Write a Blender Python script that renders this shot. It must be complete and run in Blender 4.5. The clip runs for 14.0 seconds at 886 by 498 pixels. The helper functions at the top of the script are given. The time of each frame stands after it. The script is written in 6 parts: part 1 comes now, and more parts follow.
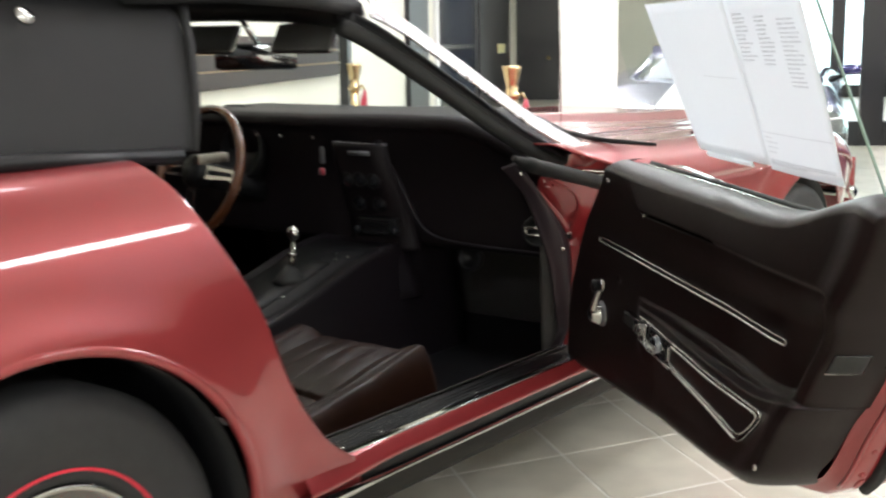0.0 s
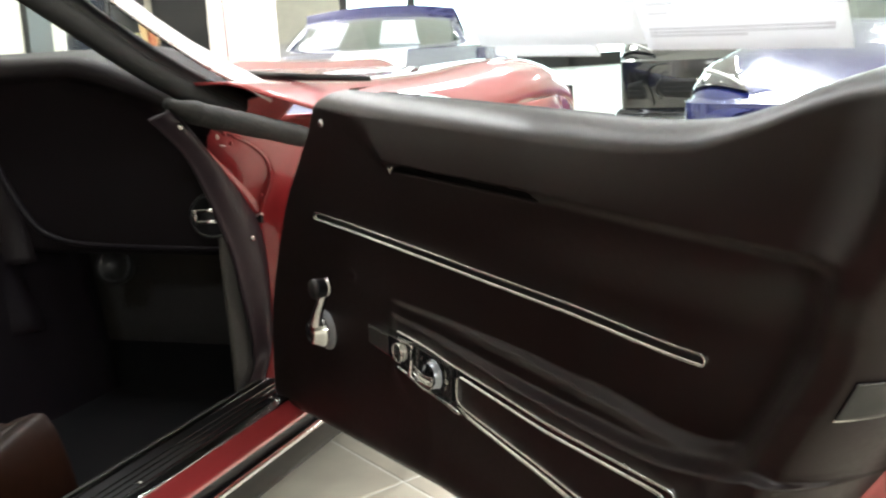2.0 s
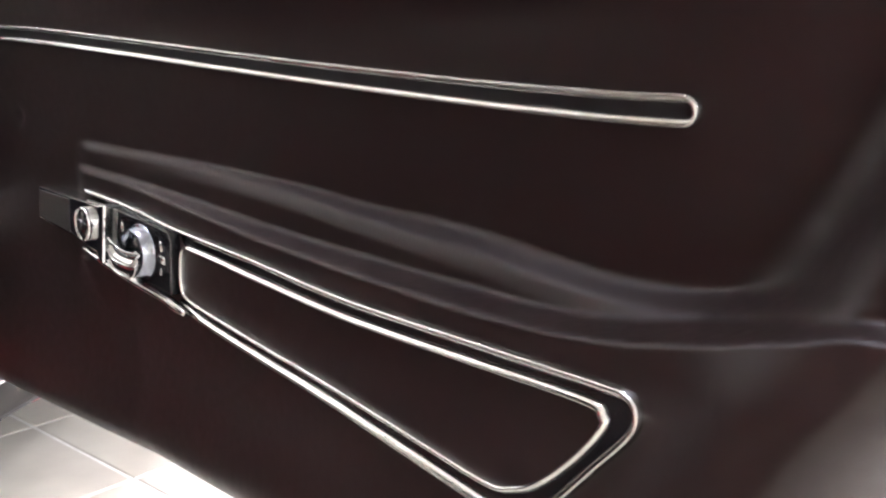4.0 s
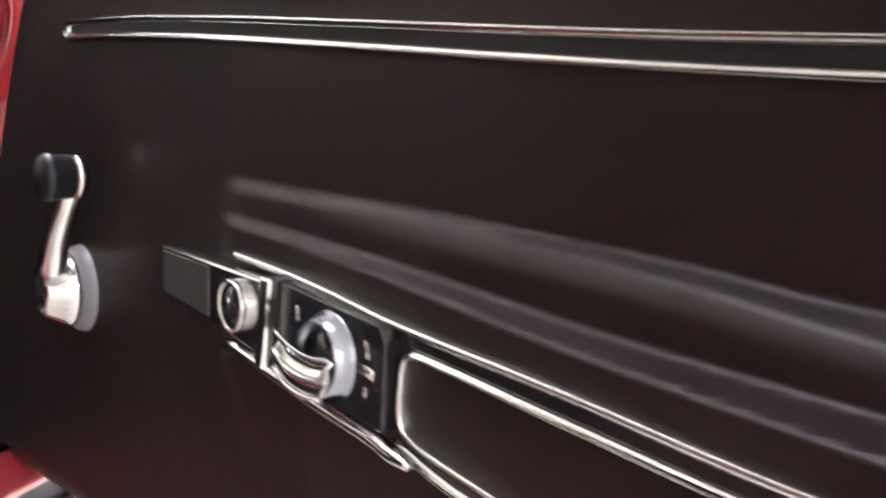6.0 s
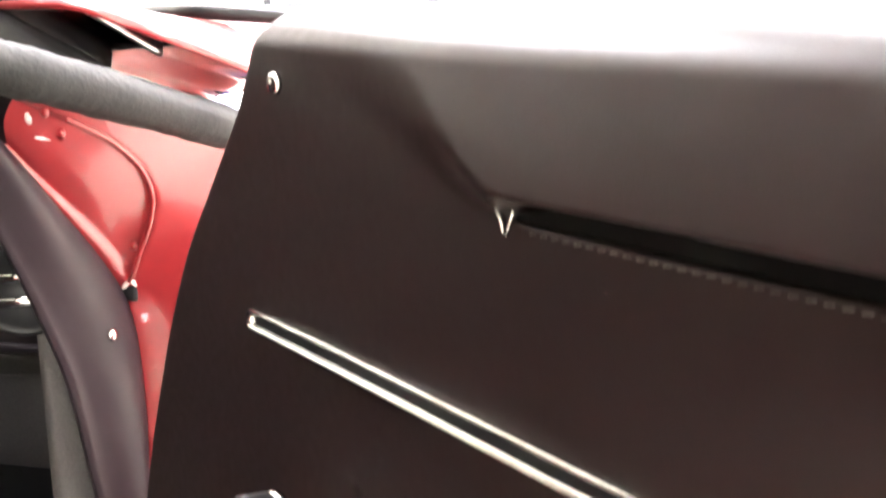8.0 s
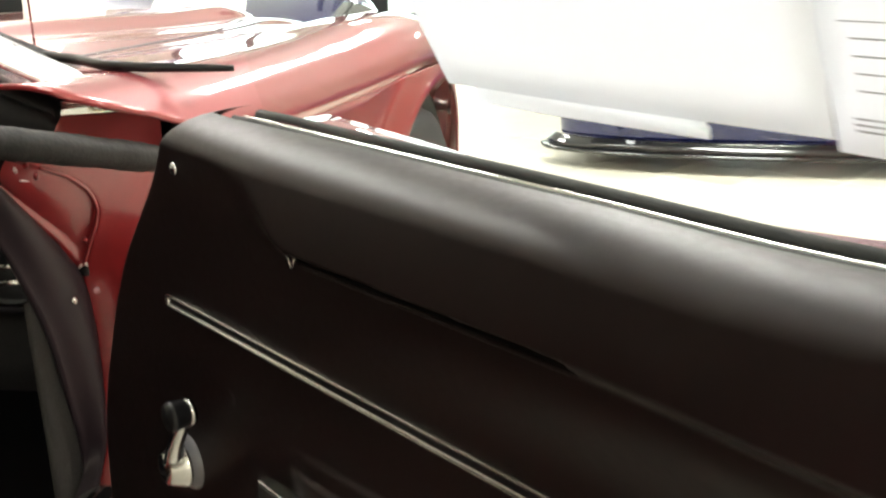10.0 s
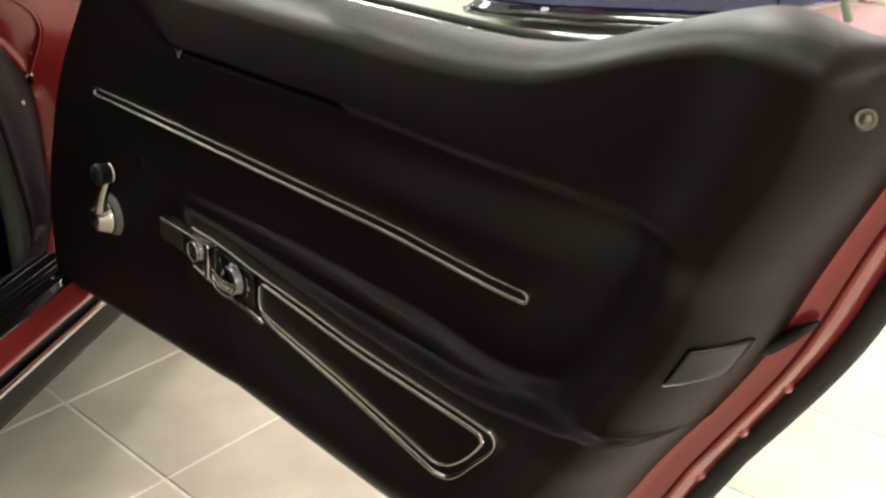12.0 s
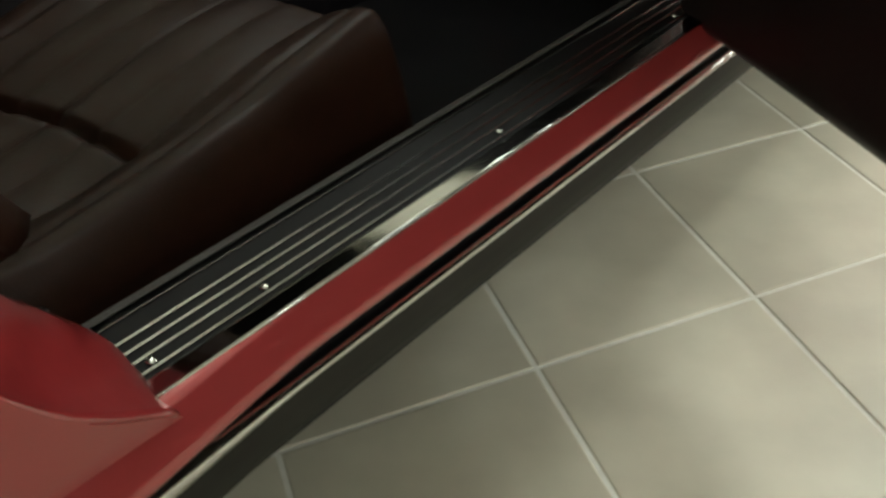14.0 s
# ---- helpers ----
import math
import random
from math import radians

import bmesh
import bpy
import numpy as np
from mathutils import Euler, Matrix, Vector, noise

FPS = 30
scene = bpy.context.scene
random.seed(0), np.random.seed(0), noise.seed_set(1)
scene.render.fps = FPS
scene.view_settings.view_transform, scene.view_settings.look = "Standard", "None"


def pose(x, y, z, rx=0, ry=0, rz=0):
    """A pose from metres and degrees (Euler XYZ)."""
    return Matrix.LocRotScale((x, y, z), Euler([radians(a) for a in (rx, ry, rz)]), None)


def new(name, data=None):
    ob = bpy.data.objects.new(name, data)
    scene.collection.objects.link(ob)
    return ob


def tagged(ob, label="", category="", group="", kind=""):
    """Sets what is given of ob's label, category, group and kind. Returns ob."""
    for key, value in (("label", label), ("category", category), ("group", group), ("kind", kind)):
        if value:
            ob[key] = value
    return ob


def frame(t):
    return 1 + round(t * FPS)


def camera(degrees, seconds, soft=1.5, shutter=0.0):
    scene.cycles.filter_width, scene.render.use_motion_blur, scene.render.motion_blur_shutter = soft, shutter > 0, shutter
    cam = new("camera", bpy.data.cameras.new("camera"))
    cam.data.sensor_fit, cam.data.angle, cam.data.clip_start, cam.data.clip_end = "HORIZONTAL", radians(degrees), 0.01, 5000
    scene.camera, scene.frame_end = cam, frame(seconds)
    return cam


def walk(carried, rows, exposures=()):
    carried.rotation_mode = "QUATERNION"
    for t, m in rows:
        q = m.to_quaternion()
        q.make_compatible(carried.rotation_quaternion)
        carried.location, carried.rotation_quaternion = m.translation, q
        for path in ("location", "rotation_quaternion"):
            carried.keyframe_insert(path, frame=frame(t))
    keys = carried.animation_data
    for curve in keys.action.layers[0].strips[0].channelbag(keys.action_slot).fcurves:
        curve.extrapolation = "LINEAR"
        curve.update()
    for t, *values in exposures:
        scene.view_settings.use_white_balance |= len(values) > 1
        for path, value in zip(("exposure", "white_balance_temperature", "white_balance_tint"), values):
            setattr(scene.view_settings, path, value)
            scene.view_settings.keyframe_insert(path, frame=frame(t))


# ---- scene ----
cam = camera(41.0, 14.0, soft=2.2, shutter=0.5)
PATH = [
    (0, pose(1.355, -1.482, 1.050, 80.14, 0.83, 37.12)),
    (0.5, pose(1.190, -1.222, 1.006, 79.35, 0.05, 34.27)),
    (1, pose(1.050, -1.063, 0.972, 79.13, 2.17, 31.89)),
    (1.5, pose(0.943, -0.932, 0.935, 79.21, 2.33, 24.94)),
    (2, pose(0.851, -0.751, 0.884, 79.26, 3.29, 20.09)),
    (2.5, pose(0.782, -0.632, 0.827, 79.04, 2.92, 16.90)),
    (3, pose(0.728, -0.528, 0.777, 77.97, 2.73, 10.79)),
    (3.2, pose(0.724, -0.477, 0.742, 77.96, 1.62, 9.44)),
    (5.3, pose(0.587, -0.018, 0.553, 83.77, -1.04, 11.11)),
    (5.5, pose(0.568, -0.011, 0.561, 83.88, -1.10, 11.57)),
    (6, pose(0.526, 0.018, 0.589, 83.41, -0.33, 13.68)),
    (6.5, pose(0.481, 0.058, 0.614, 83.01, 0.61, 15.56)),
    (7, pose(0.446, 0.097, 0.650, 82.51, 1.25, 16.16)),
    (7.5, pose(0.415, 0.105, 0.719, 80.84, 1.49, 15.94)),
    (8, pose(0.405, 0.113, 0.785, 79.95, 1.09, 16.41)),
    (8.2, pose(0.407, 0.112, 0.811, 79.67, 1.33, 16.48)),
    (10.3, pose(0.653, -0.382, 0.962, 74.08, 2.17, 11.38)),
    (10.5, pose(0.684, -0.451, 0.965, 73.48, 1.83, 10.93)),
    (11, pose(0.771, -0.593, 0.971, 71.69, 1.53, 10.19)),
    (11.5, pose(0.817, -0.667, 0.983, 70.41, 1.48, 9.58)),
    (12, pose(0.807, -0.648, 0.971, 69.02, 0.93, 10.22)),
    (12.5, pose(0.734, -0.576, 0.945, 66.37, 1.14, 15.03)),
    (12.7, pose(0.695, -0.562, 0.917, 65.38, -0.82, 18.65)),
    (13, pose(0.629, -0.520, 0.878, 62.89, -0.92, 23.29)),
    (13.2, pose(0.599, -0.486, 0.859, 61.14, -0.74, 27.09)),
    (13.5, pose(0.550, -0.420, 0.832, 59.06, -0.92, 31.64)),
    (14, pose(0.493, -0.357, 0.798, 58.54, 0.90, 35.72)),
]
# ---------------------------------------------------------------- light
EXPOSURES = [(0.0, -0.40, 6000, 15), (1.0, -0.20, 6050, 13), (2.0, 0.13, 6100, 13), (3.0, 0.92, 5850, 22), (5.3, 1.25, 5650, 27), (6.5, 1.5, 5750, 28), (7.2, 1.85, 5750, 26), (8.1, 2.35, 6150, 20),
             (9.0, 1.1, 6350, 13), (10.3, -0.12, 6500, 12), (11.0, 0.22, 6500, 15), (11.6, -0.12, 6550, 15), (12.0, -0.35, 6650, 15), (12.5, -0.45, 6600, 8), (13.2, -0.75, 6750, 2), (14.0, -0.90, 6400, 2)]
LAMP = 105
walk(cam, PATH, EXPOSURES)

world = bpy.data.worlds.new("world")
scene.world = world
world.use_nodes = True
world.node_tree.nodes["Background"].inputs[0].default_value = (0.9, 0.95, 1.0, 1)
world.node_tree.nodes["Background"].inputs[1].default_value = 0.6


def area_lamp(name, x, y, z, sx, sy, power, colour, turn=0.0):
    data = bpy.data.lights.new(name, "AREA")
    data.shape, data.size, data.size_y, data.energy, data.color = "RECTANGLE", sx, sy, power, colour
    ob = new(name, data)
    ob.matrix_world = pose(x, y, z, 0, 0, turn)
    return ob


# ---------------------------------------------------------------- materials
def material(name, colour, rough=0.5, metal=0.0, coat=0.0, spread=0.06, scale=40.0, bump=0.0, bump_scale=200.0,
             sheen=0.0, rough_spread=0.0, big=2.5, spec=0.5):
    m = bpy.data.materials.new(name)
    m.use_nodes = True
    nt = m.node_tree
    b = nt.nodes["Principled BSDF"]
    b.inputs["Roughness"].default_value = rough
    b.inputs["Metallic"].default_value = metal
    b.inputs["Specular IOR Level"].default_value = spec
    b.inputs["Coat Weight"].default_value = coat
    b.inputs["Coat Roughness"].default_value = 0.04
    b.inputs["Sheen Weight"].default_value = sheen
    tc = nt.nodes.new("ShaderNodeTexCoord")
    n1 = nt.nodes.new("ShaderNodeTexNoise")
    n1.inputs["Scale"].default_value = scale
    n1.inputs["Detail"].default_value = 5
    n2 = nt.nodes.new("ShaderNodeTexNoise")
    n2.inputs["Scale"].default_value = big
    n2.inputs["Detail"].default_value = 3
    add = nt.nodes.new("ShaderNodeMath")
    add.operation = "ADD"
    mr = nt.nodes.new("ShaderNodeMapRange")
    mr.inputs["From Min"].default_value, mr.inputs["From Max"].default_value = 0.6, 1.4
    mr.inputs["To Min"].default_value, mr.inputs["To Max"].default_value = 1 - spread * 2, 1 + spread * 2
    mix = nt.nodes.new("ShaderNodeVectorMath")
    mix.operation = "SCALE"
    mix.inputs[0].default_value = colour
    for n in (n1, n2):
        nt.links.new(tc.outputs["Object"], n.inputs["Vector"])
    nt.links.new(n1.outputs["Fac"], add.inputs[0])
    nt.links.new(n2.outputs["Fac"], add.inputs[1])
    nt.links.new(add.outputs[0], mr.inputs["Value"])
    nt.links.new(mr.outputs[0], mix.inputs["Scale"])
    nt.links.new(mix.outputs[0], b.inputs["Base Color"])
    if rough_spread:
        rr = nt.nodes.new("ShaderNodeMapRange")
        rr.inputs["From Min"].default_value, rr.inputs["From Max"].default_value = 0.7, 1.3
        rr.inputs["To Min"].default_value, rr.inputs["To Max"].default_value = max(0.02, rough - rough_spread), rough + rough_spread
        nt.links.new(add.outputs[0], rr.inputs["Value"])
        nt.links.new(rr.outputs[0], b.inputs["Roughness"])
    if bump:
        n3 = nt.nodes.new("ShaderNodeTexNoise")
        n3.inputs["Scale"].default_value = bump_scale
        n3.inputs["Detail"].default_value = 4
        bp = nt.nodes.new("ShaderNodeBump")
        bp.inputs["Strength"].default_value = bump
        bp.inputs["Distance"].default_value = 0.001
        nt.links.new(tc.outputs["Object"], n3.inputs["Vector"])
        nt.links.new(n3.outputs["Fac"], bp.inputs["Height"])
        nt.links.new(bp.outputs[0], b.inputs["Normal"])
    return m


def glowing(name, colour, strength):
    m = bpy.data.materials.new(name)
    m.use_nodes = True
    b = m.node_tree.nodes["Principled BSDF"]
    b.inputs["Base Color"].default_value = (*colour, 1)
    b.inputs["Emission Color"].default_value = (*colour, 1)
    b.inputs["Emission Strength"].default_value = strength
    return m


def glass(name, colour=(0.93, 0.98, 0.95), rough=0.0):
    m = bpy.data.materials.new(name)
    m.use_nodes = True
    nt = m.node_tree
    b = nt.nodes["Principled BSDF"]
    nt.nodes.remove(b)
    out = nt.nodes["Material Output"]
    tr = nt.nodes.new("ShaderNodeBsdfTransparent")
    tr.inputs[0].default_value = (*colour, 1)
    gl = nt.nodes.new("ShaderNodeBsdfGlossy")
    gl.inputs["Roughness"].default_value = rough
    mx = nt.nodes.new("ShaderNodeMixShader")
    mx.inputs[0].default_value = 0.05
    nt.links.new(tr.outputs[0], mx.inputs[1])
    nt.links.new(gl.outputs[0], mx.inputs[2])
    nt.links.new(mx.outputs[0], out.inputs[0])
    return m


M_RED = material("red_metallic_paint", (0.31, 0.034, 0.037), 0.36, 0.35, 1.0, 0.04, 900, big=3)
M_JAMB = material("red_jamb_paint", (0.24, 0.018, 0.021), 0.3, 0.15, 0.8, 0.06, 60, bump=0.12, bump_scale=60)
M_VINYL = material("dark_brown_vinyl", (0.0095, 0.0046, 0.0044), 0.44, 0.0, 0.0, 0.05, 160, bump=0.10, bump_scale=1100, rough_spread=0.05, spec=0.28)
M_DASH = material("near_black_vinyl", (0.0100, 0.0076, 0.0088), 0.55, 0.0, 0.0, 0.06, 140, bump=0.15, bump_scale=900, spec=0.16)
M_SEAT = material("saddle_brown_leather", (0.0175, 0.0065, 0.0036), 0.44, 0.0, 0.0, 0.16, 60, bump=0.3, bump_scale=420, rough_spread=0.10, spec=0.13)
M_CARPET = material("dark_carpet", (0.050, 0.047, 0.045), 0.95, 0.0, 0.0, 0.2, 400, bump=1.0, bump_scale=700)
M_CHROME = material("chrome", (0.52, 0.52, 0.51), 0.09, 1.0, 0.0, 0.02, 30, rough_spread=0.03)
M_ALU = material("brushed_aluminium", (0.55, 0.55, 0.53), 0.16, 1.0, 0.0, 0.04, 30, rough_spread=0.03)
M_BLACK = material("black_plastic", (0.009, 0.009, 0.010), 0.42, 0.0, 0.0, 0.08, 90, spec=0.28)
M_RUBBER = material("black_rubber", (0.016, 0.016, 0.016), 0.72, 0.0, 0.0, 0.15, 90, bump=0.6, bump_scale=90, rough_spread=0.1)
M_TOP = material("black_soft_top_cloth", (0.023, 0.023, 0.0245), 0.85, 0.0, 0.0, 0.08, 500, bump=0.6, bump_scale=1200)
M_OLDRUBBER = material("cracked_grey_rubber", (0.010, 0.0098, 0.0094), 0.75, 0.0, 0.0, 0.5, 60, bump=1.0, bump_scale=160, big=22)
M_PLUM = material("plum_black_vinyl", (0.017, 0.010, 0.0135), 0.45, 0.0, 0.0, 0.06, 140, bump=0.15, bump_scale=900, spec=0.28)
M_TYRE = material("tyre_rubber", (0.022, 0.022, 0.023), 0.65, 0.0, 0.0, 0.12, 60, bump=0.3, bump_scale=120)
M_STRIPE = material("red_tyre_line", (0.75, 0.03, 0.06), 0.5)
M_GLASS = glass("clear_glass")
M_PAPER = material("white_paper", (0.94, 0.96, 1.0), 0.8, 0, 0, 0.01, 20)
# thin sheets let light through
_nt = M_PAPER.node_tree
_tl, _mx = _nt.nodes.new("ShaderNodeBsdfTranslucent"), _nt.nodes.new("ShaderNodeMixShader")
_tl.inputs[0].default_value = (0.92, 0.95, 1.0, 1)
_mx.inputs[0].default_value = 0.7
_nt.links.new(_nt.nodes["Principled BSDF"].outputs[0], _mx.inputs[1])
_nt.links.new(_tl.outputs[0], _mx.inputs[2])
_nt.links.new(_mx.outputs[0], _nt.nodes["Material Output"].inputs[0])
M_INK = material("printing_ink", (0.52, 0.53, 0.58), 0.8)
M_WALL = material("cream_wall_paint", (0.80, 0.78, 0.68), 0.75, 0, 0, 0.03, 8, bump=0.1, bump_scale=150)
M_WHITE = material("white_paint", (0.82, 0.82, 0.80), 0.6, 0, 0, 0.02, 8)
M_TILE = material("beige_floor_tile", (0.57, 0.545, 0.455), 0.36, 0, 0, 0.085, 9, bump=0.08, bump_scale=60, rough_spread=0.02, big=2.0)
M_GROUT = material("pale_grout", (0.80, 0.80, 0.75), 0.85, 0, 0, 0.06, 60)
M_BRASS = material("brass", (0.60, 0.47, 0.27), 0.26, 1.0)
M_BLUE = material("blue_metallic_paint", (0.007, 0.012, 0.100), 0.25, 0.3, 1.0, 0.05, 900)
M_NAVY = material("navy_metallic_paint", (0.03, 0.03, 0.14), 0.25, 0.4, 1.0, 0.05, 900)
M_OLDMETAL = material("dull_aged_metal", (0.20, 0.19, 0.16), 0.35, 1.0, 0.0, 0.12, 90, rough_spread=0.1)
M_VELVET = material("red_velvet", (0.35, 0.01, 0.03), 0.8, sheen=0.5)
M_WOOD = material("walnut_wheel_rim", (0.10, 0.035, 0.015), 0.25, 0, 0.6, 0.2, 30)
M_SLAT = material("dark_brown_slatboard", (0.05, 0.038, 0.032), 0.6, 0, 0, 0.08, 30)
M_CEIL = material("white_ceiling", (0.8, 0.8, 0.78), 0.9)


# ---------------------------------------------------------------- mesh helpers
def part(name, bm, mat, parent=None, label="", smooth=True, bevel=0.0, solid=0.0):
    me = bpy.data.meshes.new(name)
    bm.normal_update()
    bm.to_mesh(me)
    bm.free()
    for m in (mat if isinstance(mat, (list, tuple)) else [mat]):
        me.materials.append(m)
    if smooth:
        for p in me.polygons:
            p.use_smooth = True
    ob = new(name, me)
    if parent is not None:
        ob.parent = parent
    if label:
        tagged(ob, label)
    if solid:
        mod = ob.modifiers.new("thickness", "SOLIDIFY")
        mod.thickness, mod.offset = solid, 0
    if bevel:
        mod = ob.modifiers.new("edge", "BEVEL")
        mod.width, mod.segments, mod.limit_method = bevel, 2, "ANGLE"
        mod.angle_limit = radians(40)
    return ob


def thing(name, label, category, m=None, group="", kind=""):
    ob = new(name)
    if m is not None:
        ob.matrix_world = m
    return tagged(ob, label, category, group, kind)


def grid(f, nu, nv, closed_u=False, keep=None):
    """A sheet of nu by nv cells through f(s, r), s and r from 0 to 1."""
    bm = bmesh.new()
    cols = nu if closed_u else nu + 1
    vs = [[bm.verts.new(f(i / nu, j / nv)) for j in range(nv + 1)] for i in range(cols)]
    for i in range(nu):
        for j in range(nv):
            if keep and not keep((i + 0.5) / nu, (j + 0.5) / nv):
                continue
            a, b = vs[i], vs[(i + 1) % cols]
            bm.faces.new((a[j], b[j], b[j + 1], a[j + 1]))
    if keep:
        for v in [v for v in bm.verts if not v.link_faces]:
            bm.verts.remove(v)
    return bm


def box(x0, y0, z0, x1, y1, z1, bm=None):
    bm = bm or bmesh.new()
    v = [bm.verts.new((x, y, z)) for z in (z0, z1) for x, y in ((x0, y0), (x1, y0), (x1, y1), (x0, y1))]
    for f in ((3, 2, 1, 0), (4, 5, 6, 7), (0, 1, 5, 4), (1, 2, 6, 5), (2, 3, 7, 6), (3, 0, 4, 7)):
        bm.faces.new([v[i] for i in f])
    return bm


def tube(pts, radius, sides=10, bm=None, closed=False, squash=1.0, cap=True):
    """A round bar along the points; radius may be a list."""
    bm = bm or bmesh.new()
    pts = [Vector(p) for p in pts]
    n = len(pts)
    rings, side = [], None
    for i, p in enumerate(pts):
        a = pts[(i - 1) % n] if (closed or i) else p
        b = pts[(i + 1) % n] if (closed or i < n - 1) else p
        t = (b - a).normalized()
        if side is None:
            side = t.orthogonal().normalized() if abs(t.z) > 0.9 else t.cross(Vector((0, 0, 1))).normalized()
        side = (side - t * side.dot(t)).normalized()
        up = t.cross(side)
        r = radius[i] if isinstance(radius, (list, tuple)) else radius
        rings.append([bm.verts.new(p + side * math.cos(2 * math.pi * k / sides) * r + up * math.sin(2 * math.pi * k / sides) * r * squash) for k in range(sides)])
    for i in range(n if closed else n - 1):
        a, b = rings[i], rings[(i + 1) % n]
        for k in range(sides):
            bm.faces.new((a[k], a[(k + 1) % sides], b[(k + 1) % sides], b[k]))
    if cap and not closed:
        bm.faces.new(rings[0][::-1])
        bm.faces.new(rings[-1])
    return bm


def lathe(profile, sides=32, bm=None, m=None, close=False):
    """Turns (radius, height) pairs round z."""
    bm = bm or bmesh.new()
    m = m or Matrix()
    rings = [[bm.verts.new(m @ Vector((r * math.cos(2 * math.pi * k / sides), r * math.sin(2 * math.pi * k / sides), h))) for k in range(sides)] for r, h in profile]
    for a, b in zip(rings, rings[1:]):
        for k in range(sides):
            bm.faces.new((a[k], a[(k + 1) % sides], b[(k + 1) % sides], b[k]))
    if profile[0][0] > 1e-6 and not close:
        bm.faces.new(rings[0][::-1])
    if profile[-1][0] > 1e-6 and not close:
        bm.faces.new(rings[-1])
    return bm


def prism(outline, depth, m=None, bm=None):
    """A flat plate: outline of (a, b) pairs raised by depth along the third axis."""
    bm = bm or bmesh.new()
    m = m or Matrix()
    lo = [bm.verts.new(m @ Vector((a, b, 0))) for a, b in outline]
    hi = [bm.verts.new(m @ Vector((a, b, depth))) for a, b in outline]
    bm.faces.new(lo[::-1])
    bm.faces.new(hi)
    n = len(lo)
    for i in range(n):
        bm.faces.new((lo[i], lo[(i + 1) % n], hi[(i + 1) % n], hi[i]))
    bmesh.ops.recalc_face_normals(bm, faces=bm.faces)
    return bm


def smooth(a, b, x):
    t = min(1.0, max(0.0, (x - a) / (b - a)))
    return t * t * (3 - 2 * t)


def lerp(points, x):
    """Piecewise linear through (x, y) pairs."""
    for (x0, y0), (x1, y1) in zip(points, points[1:]):
        if x <= x1:
            return y0 + (y1 - y0) * max(0.0, (x - x0)) / (x1 - x0)
    return points[-1][1]


def spline(points, x):
    """Smooth curve through (x, y) pairs."""
    n = len(points)
    k = 0
    while k < n - 2 and x > points[k + 1][0]:
        k += 1
    p0, p1, p2, p3 = points[max(k - 1, 0)], points[k], points[k + 1], points[min(k + 2, n - 1)]
    t = min(1.0, max(0.0, (x - p1[0]) / (p2[0] - p1[0])))
    h = p2[0] - p1[0]
    m1 = (p2[1] - p0[1]) / max(1e-6, p2[0] - p0[0]) * h
    m2 = (p3[1] - p1[1]) / max(1e-6, p3[0] - p1[0]) * h
    return ((2 * t ** 3 - 3 * t * t + 1) * p1[1] + (t ** 3 - 2 * t * t + t) * m1 + (3 * t * t - 2 * t ** 3) * p2[1] + (t ** 3 - t * t) * m2)


# ---------------------------------------------------------------- room
# the room stands turned by ROOM degrees to the car
ROOM = 29.0
RM = pose(0, 0, 0, 0, 0, ROOM)
LEFT, RIGHT, BACK, FRONT, HIGH = -1.44, 12.0, 20.0, -9.0, 3.4
STEP, FARLEFT = 1.7, -3.4


def room_part(name, bm, mat, parent=None, label="", **k):
    """A mesh given in the room's own axes."""
    bmesh.ops.transform(bm, matrix=RM, verts=bm.verts)
    return part(name, bm, mat, parent, label, **k)


def structure(name, bm, mat, label, category, **k):
    return tagged(room_part(name, bm, mat, None, label, smooth=False, **k), category=category, kind="structure")


floor = structure("floor", box(-3.6, -9.2, -0.08, 12.3, 20.5, -0.0016), M_GROUT, "beige square floor tiles with pale grout", "floor")
structure("ceiling", box(-3.6, -9.2, HIGH, 12.3, 20.5, HIGH + 0.1), M_CEIL, "plain white showroom ceiling", "ceiling")
structure("wall_left", box(LEFT - 0.15, STEP, 0, LEFT, BACK, HIGH), M_WALL, "plain cream painted showroom wall", "wall")
structure("wall_return", box(FARLEFT, STEP, 0, LEFT - 0.15, STEP + 0.15, HIGH), M_WALL, "plain cream painted showroom wall", "wall")
structure("wall_rear_left", box(FARLEFT - 0.15, FRONT, 0, FARLEFT, STEP + 0.15, HIGH), M_WALL, "plain cream painted showroom wall", "wall")
structure("wall_right", box(RIGHT, FRONT, 0, RIGHT + 0.15, BACK, HIGH), M_WALL, "plain cream painted showroom wall", "wall")
structure("wall_front", box(FARLEFT - 0.15, FRONT - 0.15, 0, RIGHT + 0.15, FRONT, HIGH), M_WALL, "plain cream painted showroom wall", "wall")
wall_back = structure("wall_back", box(LEFT - 0.15, BACK, 0, 1.88, BACK + 0.15, HIGH), M_WALL, "cream wall beside the glazed shopfront", "wall")
structure("wall_back_top", box(1.88, BACK, 2.9, RIGHT + 0.15, BACK + 0.15, HIGH), M_WALL, "cream wall above the shopfront glass", "wall")

